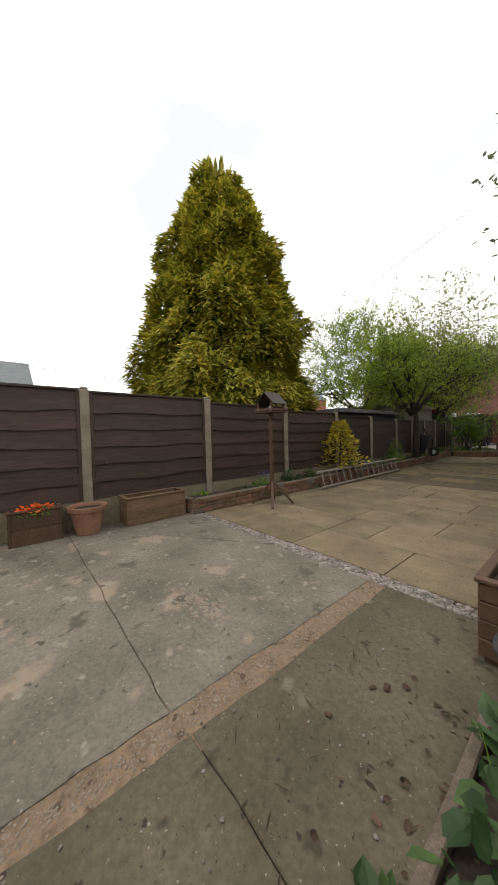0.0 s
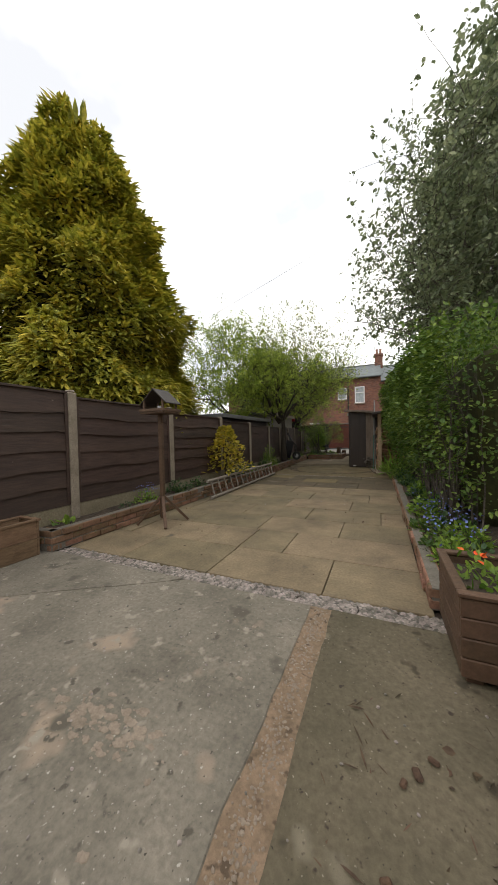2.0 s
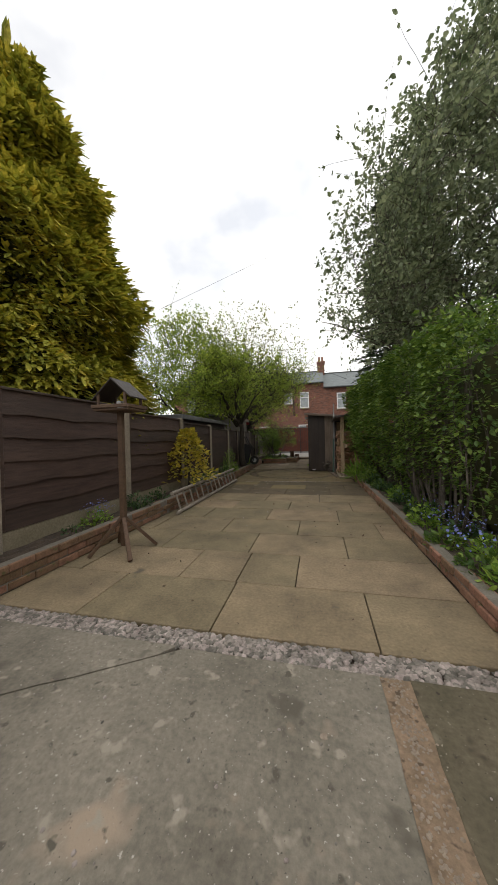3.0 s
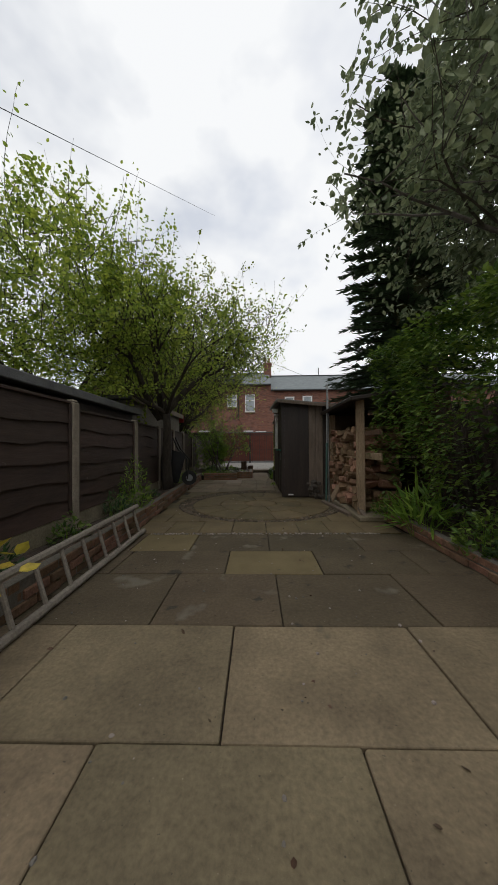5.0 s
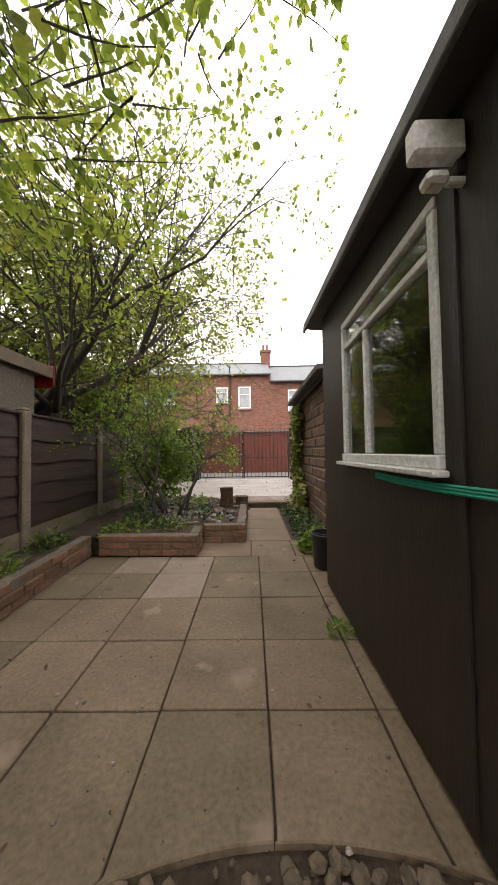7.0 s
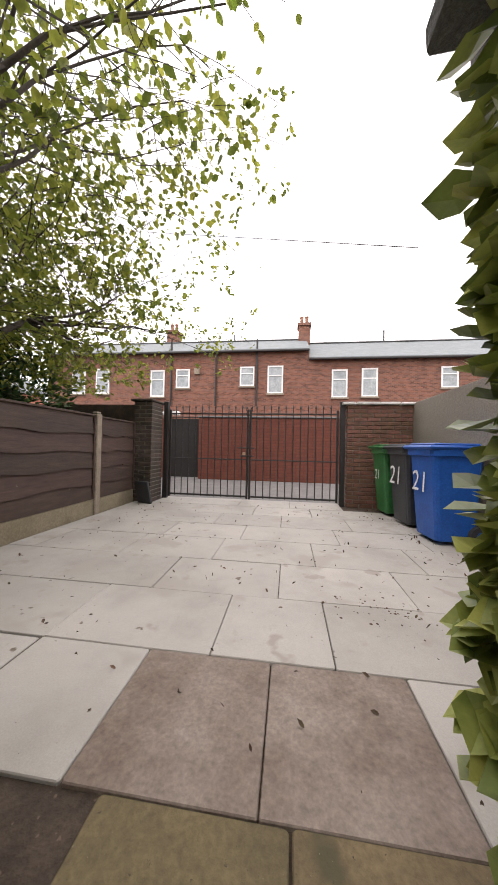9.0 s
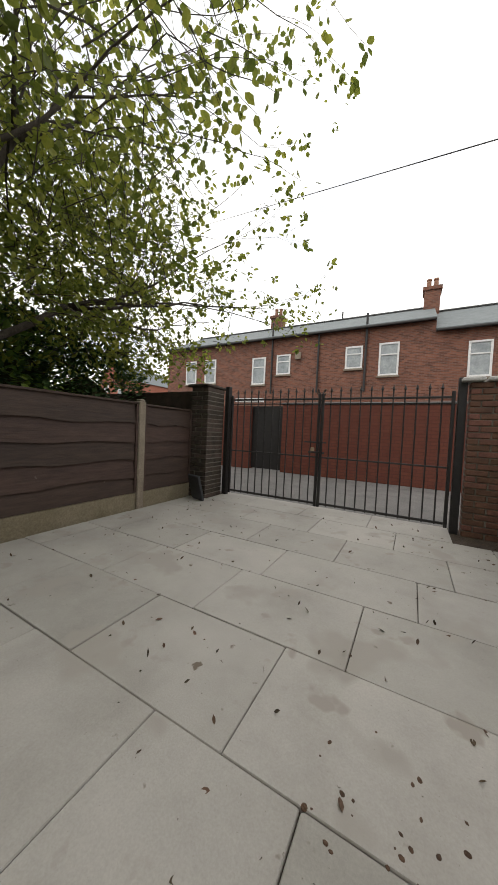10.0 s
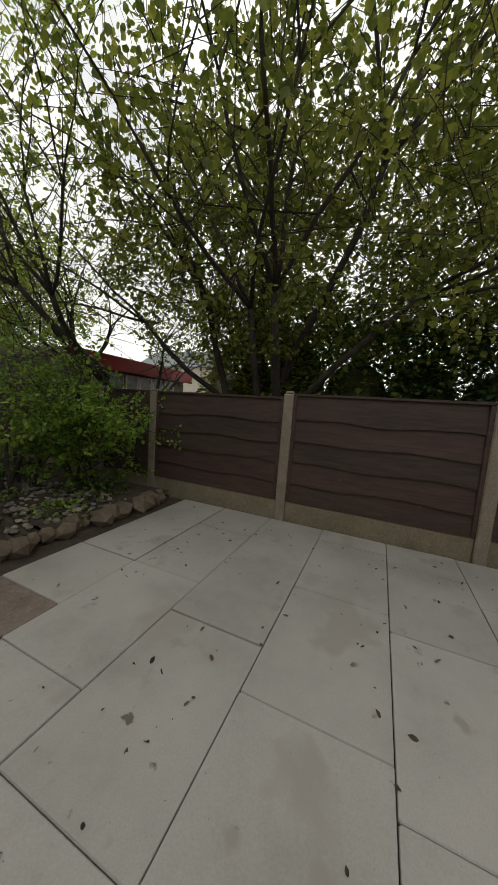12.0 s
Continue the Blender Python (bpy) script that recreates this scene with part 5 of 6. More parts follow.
for k in range(520):
    z = 1.7 + 8.3 * rd.random()
    a = rd.uniform(0, 6.283)
    L = (2.4 - 0.15 * z) * rd.uniform(0.75, 1.1)
    p0 = DB + Vector((0, 0, z))
    d = Vector((math.cos(a), math.sin(a), 0.1)).normalized()
    pts = [p0 + d * L * t + Vector((0, 0, -0.35 * t * t)) for t in (0, 0.35, 0.7, 1)]
    gw.tube(pts, [0.03, 0.02, 0.012, 0.004], 4)
    for i in range(110):
        t = rd.uniform(0.15, 1)
        q = p0 + d * L * t + Vector((0, 0, -0.35 * t * t))
        dd = (d + Vector((-d.y, d.x, 0)) * rd.choice((-1, 1)) * rd.uniform(0.3, 1) + Vector((0, 0, rd.uniform(-0.6, 0.3)))).normalized()
        g.leaf(q, dd, Vector((0, 0, 1)), rd.uniform(0.14, 0.34) * (1.1 - 0.4 * t), 0.06)
link("trunk", gw.tube([DB, DB + Vector((0, 0, 10))], [0.22, 0.04], 8), "bark", dk)
tagged(link("foliage", g, "dark_leaf", dk), kind="stuff")
# added dark core, coloured as the shade among the branches
link("inner_foliage", Geo().lathe(DB.x, DB.y, [(0.05, 1.6), (0.6, 2.0), (0.5, 4.5), (0.3, 7.5), (0.05, 9.6)], 14), "shade_core", dk)

# apple tree in the west bed, and its neighbours
grow_tree("apple_tree", "old apple tree with a leaning trunk and young leaves", None,
          [((-2.44, 10.3, 0.1), (-0.1, -0.02, 1), 1.5, 0.115), ((-2.6, 10.28, 1.5), (-0.7, -0.5, 0.8), 1.2, 0.075), ((-2.58, 10.3, 1.5), (0.45, 0.25, 0.9), 1.2, 0.08), ((-2.58, 10.3, 1.52), (0.3, -0.6, 0.9), 1.2, 0.06)],
          "bark", "apple_leaf", 5, depth=4, leaf=(0.052, 0.032), per_tip=6, spread=0.8, ratio=0.6, leaf_jitter=0.08,
          fill=(((-2.7, 10.4, 2.65), (2.2, 1.9, 1.0), 430),), keep=lambda q: q.z > 1.7 and q.z > 1.75 + 0.55 * (q.x + 1.9) and q.x < 0.4, along=2,
          shoots=(((-2.5, 10.4, 2.75), (2.1, 2.0, 0.9), 600, (0.3, 0.9), 0.4, 4), ((-2.2, 10.4, 2.95), (2.0, 1.8, 0.6), 120, (0.4, 1.1), 1.2, 4), ((-1.0, 10.4, 2.9), (0.7, 1.2, 0.6), 50, (0.5, 1.2), 0.5, 4)))
grow_tree("tree", "spreading spring tree with fine twigs behind the garage", None,
          [((-3.4, 13.9, 0), (0.1, 0, 1), 1.5, 0.1), ((-3.5, 13.8, 0), (-0.3, 0.2, 1), 1.5, 0.08), ((-3.4, 13.9, 1.4), (0.75, 0.1, 0.5), 1.5, 0.06), ((-3.4, 13.9, 1.5), (0.7, -0.3, 0.8), 1.5, 0.06)], "bark", "apple_leaf", 8, depth=4, leaf=(0.052, 0.034), per_tip=3, spread=0.7, ratio=0.75, leaf_jitter=0.08,
          fill=(((-2.5, 13.8, 3.1), (2.1, 1.8, 1.2), 60),), keep=lambda q: q.z > 1.7 and q.x < -0.5 + 0.7 * min(1, max(0, q.z - 2)), along=1,
          shoots=(((-2.4, 13.8, 3.0), (2.0, 1.7, 1.1), 190, (0.5, 1.2), 0.25, 2),))
grow_tree("tree", "airy yellow-green tree behind the fence and old shed", None,
          [((-3.9, 9.7, 0), (0, 0, 1), 1.6, 0.12)], "bark", "apple_leaf", 9, depth=3, leaf=(0.06, 0.04), per_tip=5, spread=0.8, ratio=0.75, leaf_jitter=0.14,
          fill=(((-3.9, 9.5, 3.2), (1.5, 2.0, 1.5), 560),), keep=lambda q: q.z > 1.4, along=4, shoots=(((-3.9, 9.5, 3.7), (1.5, 1.9, 0.9), 130, (0.5, 1.3), 1.5, 3),))
# sycamore over the yard fence
grow_tree("sycamore_tree", "many-stemmed sycamore with broad young leaves", None,
          [((-4.2, 16.2, 0), (0.12, -0.05, 1), 2.8, 0.12), ((-4.2, 16.35, 0), (0.25, 0.35, 1), 2.7, 0.08), ((-4.3, 16.1, 0), (0.1, -0.5, 1), 2.7, 0.08), ((-4.1, 16.2, 0), (0.45, 0.1, 1), 2.5, 0.07), ((-4.1, 16.3, 0.9), (0.4, 0.8, 0.7), 2.4, 0.055), ((-4.2, 16.1, 0.9), (0.3, -0.8, 0.8), 2.2, 0.05), ((-4.2, 16.2, 0.8), (0.2, 0.2, 1), 3.4, 0.06)],
          "bark", "syc_leaf", 11, depth=4, leaf=(0.082, 0.058), per_tip=4, spread=0.62, ratio=0.7, leaf_jitter=0.12, droop=0.03,
          fill=(((-3.9, 16.8, 3.2), (1.7, 2.6, 1.4), 330), ((-3.7, 19.0, 2.9), (1.3, 1.5, 1.2), 120), ((-5.2, 17.3, 3.7), (1.2, 3.4, 2.1), 900), ((-4.7, 15.0, 3.7), (1.3, 1.6, 1.9), 480), ((-4.3, 17.2, 4.9), (1.7, 2.8, 1.0), 330), ((-5.0, 18.9, 3.2), (1.1, 1.9, 1.6), 320)), keep=lambda q: q.z > 1.75 + max(0, q.x + 3.2) * 0.55 and q.x < -0.4, along=1,
          shoots=(((-3.5, 17.0, 3.3), (1.9, 2.8, 1.5), 330, (0.5, 1.3), 0.2, 3), ((-1.9, 16.6, 4.2), (1.3, 1.7, 0.8), 95, (0.5, 1.4), 0.0, 3)))
# dark evergreen bushes under it
for (cx, cy, cz, rx, ry, rz), mat, lab, sd in (((-4.9, 17.4, 1.3, 0.9, 1.5, 1.35), "hedge_leaf", "dark evergreen bush behind the fence", 1), ((-5.0, 19.2, 1.2, 0.9, 1.3, 1.25), "deep_leaf", "dark glossy laurel bush behind the fence", 2), ((-5.0, 15.7, 1.3, 0.8, 0.9, 1.45), "syc_leaf", "yellow-green bush behind the fence", 3),
        ((-4.9, 16.5, 1.4, 0.8, 1.0, 1.75), "syc_leaf", "yellow-green evergreen bush behind the fence", 4), ((-5.2, 18.3, 1.3, 0.9, 1.1, 1.5), "deep_leaf", "dark glossy laurel bush behind the fence", 5)):
    b = empty("bush", lab, "bush")

    def shell(r, cx=cx, cy=cy, cz=cz, rx=rx, ry=ry, rz=rz):
        u = rand_dir(r)
        k = r.uniform(0.8, 1.08) + 0.25 * noise.noise(u * 2.3 + Vector((cx, cy, 0)))
        return (cx + u.x * rx * k, cy + u.y * ry * k, max(0.2, cz + u.z * rz * k)), u

    clump("foliage", "", "", shell, 4800, (0.1, 0.06), mat, 90 + sd, b)
    if mat == "syc_leaf":
        clump("petals", "", "", shell, 260, (0.06, 0.05), "yellow_leaf", 190 + sd, b)
    # added dark core, coloured as the shade inside the bush
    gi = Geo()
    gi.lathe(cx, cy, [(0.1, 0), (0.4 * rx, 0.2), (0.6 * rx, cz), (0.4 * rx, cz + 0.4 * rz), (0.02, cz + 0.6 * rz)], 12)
    link("inner_foliage", gi, "shade_core", b)

# shrub in the raised bed
grow_tree("shrub", "tangled green shrub with twisted bare stems in the raised bed", None,
          [((-1.9, 14.2, 0.15), (-0.2, 0.1, 1), 0.85, 0.03), ((-1.8, 14.3, 0.15), (0.35, 0.1, 1), 0.85, 0.026), ((-2.0, 14.4, 0.15), (-0.4, -0.2, 1), 0.8, 0.026), ((-1.75, 14.5, 0.15), (0.2, 0.4, 1), 0.8, 0.022), ((-2.05, 14.1, 0.15), (0.15, -0.3, 1), 0.9, 0.024)],
          "bark_grey", "green_leaf", 21, depth=3, leaf=(0.042, 0.028), per_tip=4, spread=0.85, ratio=0.62, leaf_jitter=0.08, fill=(((-1.75, 14.2, 1.45), (0.75, 0.65, 0.4), 46),), keep=lambda q: q.z > 0.55 and q.x < -0.95, along=1,
          shoots=(((-1.8, 14.2, 1.3), (0.7, 0.6, 0.45), 46, (0.25, 0.6), 0.1, 3),))

grow_tree("shrub", "straggling green shrub beside the yard", None,
          [((-2.45, 14.8, 0.15), (0.1, 0.1, 1), 0.5, 0.02), ((-2.3, 14.7, 0.15), (0.3, 0.3, 1), 0.5, 0.02), ((-2.2, 14.9, 0.15), (0.4, -0.1, 1), 0.4, 0.015)],
          "bark", "green_leaf", 25, depth=3, leaf=(0.05, 0.034), per_tip=7, spread=0.75, ratio=0.7, leaf_jitter=0.08, fill=(((-2.3, 14.8, 0.9), (0.4, 0.5, 0.55), 75),), keep=lambda q: q.z > 0.2, along=3)
rs = random.Random(91)
for k in range(16):
    gg = Geo()
    gg.stone(-2.75 + 1.75 * k / 16, 15.62 + rs.uniform(-0.1, 0.06), 0.14, rs.uniform(0.07, 0.14), rs, 0.8)
    tagged(link("rock", gg, "cobble"), "rough brown rock edging the bed", "rock", "rocks edging the bed")

# grey-leaved tree on the east side
grow_tree("tree", "tall grey-green leaved tree with arching twigs", None,
          [((2.9, 6.6, 0), (-0.1, 0.05, 1), 2.4, 0.14), ((3.0, 7.0, 0), (-0.35, 0.1, 1), 2.2, 0.09)], "bark_grey", "grey_leaf", 15, depth=4, leaf=(0.085, 0.05), per_tip=6, spread=0.65, ratio=0.72, leaf_jitter=0.13, droop=0.02,
          fill=(((2.8, 7.3, 4.9), (1.4, 2.3, 3.0), 1500),), keep=lambda q: q.x > 0.05 + 0.5 * max(0, 3.2 - q.z) and q.z > 1.6, along=3,
          shoots=(((1.6, 6.9, 4.6), (1.0, 1.8, 2.0), 210, (0.5, 1.5), 0.3, 4), ((1.0, 6.6, 3.4), (0.5, 1.2, 0.6), 30, (0.6, 1.3), 0.1, 3)))

# hedge along the east border
hedge = empty("hedge", "tall dark privet hedge with brighter green new growth", "hedge")


def hedge_pt(r):
    y = r.uniform(3.6, 8.4)
    z = 0.25 + 1.85 * r.random() ** 0.6 if r.random() < 0.75 else 2.1
    lump = 0.16 * noise.noise(Vector((y * 1.7, z * 1.7, 3))) + 0.08 * noise.noise(Vector((y * 5, z * 5, 1)))
    edge = float(np.interp(y, (3.6, 5, 8.4), (1.2, 0.98, 0.74))) + 0.32 * max(0, (1.35 - z)) ** 1.3 - 0.03
    if z >= 2.1:
        return (r.uniform(edge, 2.4), y, 2.06 + lump + 0.25 * noise.noise(Vector((y, 1, 1))) + r.uniform(-0.1, 0.12)), (0, 0, 1)
    if r.random() < 0.12:
        return (r.uniform(edge, 2.3), 3.5 + lump + r.uniform(-0.05, 0.1), z), (0, -1, 0)
    return (edge + lump + r.uniform(-0.05, 0.12), y, z), (-1, 0, 0.2)


clump("foliage", "", "", hedge_pt, 23000, (0.055, 0.03), "hedge_leaf", 50, hedge)
hg = Geo()
for k in range(170):
    y = rc.uniform(3.6, 8.4)
    x = rc.uniform(1.2, 1.55)
    p = Vector((x, y, 0.08))
    pts = [p]
    for i in range(5):
        p = p + Vector((rc.uniform(-0.08, 0.05), rc.uniform(-0.16, 0.16), rc.uniform(0.2, 0.45)))
        pts.append(p)
    hg.tube(pts, [0.012, 0.01, 0.008, 0.006, 0.004, 0.002], 3)
tagged(link("stem_growth", hg, "bark_grey", hedge), kind="stuff")
# added dark block, coloured as the shade deep in the hedge
link("inner_foliage", Geo().box(1.5, 3.8, 0.1, 2.4, 7.3, 1.85, 0.1), "shade_core", hedge)


def tuft(x, y, z, r0, h, flat=False):
    def pt(r):
        a, k = r.uniform(0, 6.283), r.random() ** 0.5
        return (x + r0 * k * math.cos(a), y + r0 * k * math.sin(a), z + h * (1 - 0.7 * k * k) * r.random()), (math.cos(a) * k, math.sin(a) * k, 0.7)
    return pt


rp = random.Random(40)
# planting in the west bed
for x, y, r0, h, n, size, mat, lab in (
        (-2.36, 2.35, 0.1, 0.1, 22, (0.1, 0.05), "green_leaf", "bright green primrose leaves on the bed wall"),
        (-2.38, 3.5, 0.16, 0.2, 260, (0.04, 0.02), "green_leaf", "low yellow-green plant in the bed"),
        (-2.4, 3.2, 0.12, 0.1, 120, (0.04, 0.02), "deep_leaf", "low green plant in the bed"),
        (-2.38, 4.25, 0.18, 0.26, 300, (0.06, 0.022), "deep_leaf", "green leafy perennial in the bed"),
        (-2.4, 4.8, 0.17, 0.22, 260, (0.05, 0.02), "deep_leaf", "green leafy perennial in the bed"),
        (-2.4, 6.4, 0.18, 0.3, 260, (0.05, 0.02), "deep_leaf", "dark green foliage in the bed"),
        (-2.38, 7.2, 0.16, 0.28, 240, (0.05, 0.02), "hedge_leaf", "dark green foliage in the bed"),
        (-2.36, 8.5, 0.2, 0.75, 700, (0.06, 0.014), "green_leaf", "feathery fern-like plant in the bed"),
        (-2.4, 8.1, 0.16, 0.35, 300, (0.06, 0.014), "deep_leaf", "feathery green plant in the bed"),
        (-2.42, 9.3, 0.14, 0.2, 160, (0.04, 0.02), "deep_leaf", "ground cover under the apple tree"),
        (-2.6, 12.4, 0.16, 0.22, 220, (0.08, 0.02), "green_leaf", "bright green strappy plant in the bed"),
        (-2.6, 11.9, 0.15, 0.12, 200, (0.04, 0.012), "green_leaf", "tuft of bright grass in the bed"),
        (-2.62, 13.0, 0.16, 0.2, 200, (0.05, 0.03), "hedge_leaf", "low plant in the bed corner"),
        (-1.75, 13.7, 0.25, 0.15, 260, (0.05, 0.03), "hedge_leaf", "low weeds in the raised bed"),
        (-2.15, 13.5, 0.24, 0.16, 300, (0.05, 0.03), "green_leaf", "spreading green weeds in the raised bed"),
        (-1.6, 13.5, 0.12, 0.1, 120, (0.04, 0.02), "ivy_leaf", "pale green weeds in the raised bed"),
        (-1.2, 13.95, 0.1, 0.1, 110, (0.04, 0.02), "green_leaf", "small green plant in the raised bed"),
        (-2.1, 13.8, 0.22, 0.3, 260, (0.05, 0.03), "deep_leaf", "leafy plant in the raised bed"),
        (-1.5, 14.2, 0.2, 0.2, 200, (0.045, 0.028), "deep_leaf", "leafy plant in the raised bed"),
        (-2.54, 11.2, 0.14, 0.2, 160, (0.05, 0.02), "green_leaf", "low green plant in the bed"),
        (-2.3, 15.0, 0.35, 0.3, 420, (0.05, 0.03), "hedge_leaf", "trailing weeds beside the yard"),
        (-1.7, 15.3, 0.3, 0.15, 260, (0.05, 0.03), "green_leaf", "low weeds beside the yard"),
        (0.85, 8.25, 0.25, 0.3, 420, (0.05, 0.025), "hedge_leaf", "low shrub growth at the border's end"),
        (0.9, 7.7, 0.2, 0.4, 130, (0.3, 0.03), "green_leaf", "pale green fern by the log store"),
        (0.98, 7.0, 0.2, 0.35, 420, (0.05, 0.025), "hedge_leaf", "low green growth along the border")):
    clump("plant", lab, "plant", tuft(x, y, 0.12, r0, h), n, size, mat, int(y * 100), group="bed plants")
clump("flowers", "blue forget-me-not flowers in the bed", "flowers", tuft(-2.4, 3.55, 0.3, 0.18, 0.12), 70, (0.02, 0.016), "blue_petal", 3, kind="stuff")
# east border planting
for k in range(17):
    y = 2.5 + k * 0.27
    x = 1.1 + rp.uniform(-0.08, 0.25)
    clump("plant", "leafy green perennial in the border", "plant", tuft(x, y, 0.09, 0.15, rp.uniform(0.12, 0.26)), 190, (0.055, 0.03), rp.choice(("deep_leaf", "green_leaf", "deep_leaf", "hedge_leaf")), 300 + k, group="border plants")
clump("flowers", "drift of blue forget-me-nots in the border", "flowers", lambda r: ((1.08 + r.uniform(-0.12, 0.3), 3.6 + r.gauss(0, 0.45), r.uniform(0.2, 0.34)), (0, 0, 1)), 230, (0.022, 0.018), "blue_petal", 4, kind="stuff")

# yellow shrub
ys = empty("shrub", "bright yellow-leaved evergreen shrub in the bed", "shrub")


def cone_pt(r):
    t = r.random() ** 0.8
    a = r.uniform(0, 6.283)
    k = (0.36 * (1 - t) ** 0.7 + 0.05) * r.uniform(0.7, 1.1) * (1 + 0.5 * noise.noise(Vector((math.cos(a) * 2, math.sin(a) * 2, t * 5))))
    return (-2.3 + k * math.cos(a), 5.72 + k * math.sin(a), 0.3 + 0.95 * t), (math.cos(a), math.sin(a), 0.6)


clump("foliage", "", "", cone_pt, 1200, (0.075, 0.05), "yellow_leaf", 61, ys)
link("stem", Geo().tube([(-2.3, 5.72, 0.1), (-2.3, 5.72, 1.1)], [0.03, 0.008], 6), "bark", ys)

# ivy on the outbuilding
ivy = empty("ivy", "variegated ivy climbing the end of the brick wall", "ivy")


def ivy_pt(r):
    z = 1.72 * r.random() ** 1.15
    reach = 0.55 + 0.35 * noise.noise(Vector((z * 3, 2, 0))) + 0.75 * max(0, 0.55 - z)
    y = 15.62 - reach * r.random() - 0.35 * (z < 0.5) * r.random()
    return (-r.uniform(0.01, 0.1) - 0.2 * max(0, 0.5 - z) * r.random(), y, z), (-1, -0.4, 0)


clump("foliage", "", "", ivy_pt, 2600, (0.075, 0.065), "ivy_leaf", 62, ivy)
link("stem", Geo().tube([(-0.02, 15.4, 0), (-0.03, 15.45, 0.8), (-0.02, 15.5, 1.5)], [0.015, 0.01, 0.005], 5), "bark", ivy)
scatter("crumbs", "soil crumbs and stones along the path edge", "crumbs", 420, lambda r: (-0.36 + r.uniform(0, 0.3), r.uniform(12.9, 15.5)), "cobble", (0.005, 0.016), -0.02, 18)
clump("plant", "green weeds growing along the wall foot", "plant", lambda r: ((-0.03 - 0.3 * r.random(), r.uniform(13.5, 15.4), 0.22 * r.random() ** 2), (-0.4, 0, 0.6)), 800, (0.045, 0.035), "deep_leaf", 63)
clump("plant", "fresh green leafy plant at the foot of the block wall", "plant", tuft(-0.19, 13.32, 0.0, 0.17, 0.26), 420, (0.05, 0.038), "green_leaf", 66)
clump("plant", "small weed at the shed foot", "plant", tuft(-0.36, 12.0, 0.0, 0.06, 0.07), 50, (0.04, 0.02), "green_leaf", 64)

# stumps
for x, y, h, r0 in ((-1.2, 14.75, 0.36, 0.1), (-0.98, 14.95, 0.2, 0.1)):
    g = Geo()
    pr = []
    for i, (k, z) in enumerate(((1.25, 0), (1.0, 0.25), (0.92, 0.7), (0.95, 1.0), (0.5, 1.0), (0, 0.97))):
        pr.append((r0 * k, 0.1 + h * z))
    g.lathe(x, y, pr, 14)
    g.v = [(a + 0.012 * noise.noise(Vector((a * 30, b * 30, c * 6))), b + 0.012 * noise.noise(Vector((a * 30, b * 30, 9 + c * 6))), c) for a, b, c in g.v]
    tagged(link("tree_stump", g, "stump"), "weathered dark sawn tree stump in the raised bed", "tree stump")

# ---- planters, pots, bird table, ladder ----
def trough(x0, y0, x1, y1, h, boards, mat, label, legs=0.0):
    b = empty("planter", label, "planter")
    t, step = 0.022, (h - legs) / boards
    for k in range(boards):
        z0, z1 = legs + k * step, legs + (k + 1) * step - 0.004
        for q in ((x0, y0, x1, y0 + t), (x0, y1 - t, x1, y1), (x0, y0 + t + 0.001, x0 + t, y1 - t - 0.001), (x1 - t, y0 + t + 0.001, x1, y1 - t - 0.001)):
            link("board", Geo().box(q[0], q[1], z0, q[2], q[3], z1, 0.004), mat, b)
    for q in ((x0 - 0.012, y0 - 0.012, x1 + 0.012, y0 + 0.03), (x0 - 0.012, y1 - 0.03, x1 + 0.012, y1 + 0.012), (x0 - 0.012, y0 + 0.031, x0 + 0.03, y1 - 0.031), (x1 - 0.03, y0 + 0.031, x1 + 0.012, y1 - 0.031)):
        link("rim", Geo().box(q[0], q[1], h, q[2], q[3], h + 0.02, 0.004), mat, b)
    link("soil", Geo().box(x0 + t, y0 + t, max(0.01, legs), x1 - t, y1 - t, h - 0.04), "soil", b)
    if legs:
        for x in (x0 + 0.02, x1 - 0.08):
            for y in (y0 + 0.02, y1 - 0.08):
                link("foot", Geo().box(x, y, 0, x + 0.06, y + 0.06, legs - 0.002), mat, b)
    return b


trough(-2.5, 0.2, -2.33, 0.64, 0.32, 2, "timber_brown", "small mossy timber trough with orange flowers")
clump("flowers", "orange pansies in a small timber trough", "flowers", tuft(-2.41, 0.42, 0.32, 0.14, 0.06), 60, (0.045, 0.04), "orange_petal", 71)
clump("plant", "green leaves of bedding plants in a trough", "plant", tuft(-2.41, 0.42, 0.28, 0.16, 0.06), 60, (0.04, 0.02), "green_leaf", 72)
trough(-2.5, 1.26, -2.22, 2.0, 0.31, 2, "timber", "long low timber trough with dark soil")
trough(0.92, 1.76, 1.9, 2.26, 0.36, 4, "timber_brown", "large brown slatted timber planter on feet", 0.03)
clump("plant", "mixed seedlings growing in the timber planter", "plant", lambda r: ((r.uniform(0.97, 1.85), r.uniform(1.8, 2.2), 0.32 + 0.12 * r.random() ** 2), (0, 0, 0.6)), 420, (0.045, 0.024), "green_leaf", 73)
clump("flowers", "orange flowers in the timber planter", "flowers", tuft(1.02, 2.05, 0.42, 0.04, 0.05), 5, (0.035, 0.03), "orange_petal", 74)
pot = empty("plant_pot", "terracotta plant pot with a rolled rim", "pot")
link("body", Geo().lathe(-2.34, 0.88, [(0, 0), (0.115, 0), (0.12, 0.01), (0.165, 0.24), (0.17, 0.25), (0.19, 0.255), (0.197, 0.3), (0.185, 0.305), (0.165, 0.29), (0.16, 0.26), (0, 0.26)], 28), "terracotta", pot, smooth=False)
link("soil", Geo().lathe(-2.34, 0.88, [(0, 0.268), (0.16, 0.264)], 20), "soil", pot)
bp = empty("plant_pot", "round black plastic pot with a leafy plant", "pot")
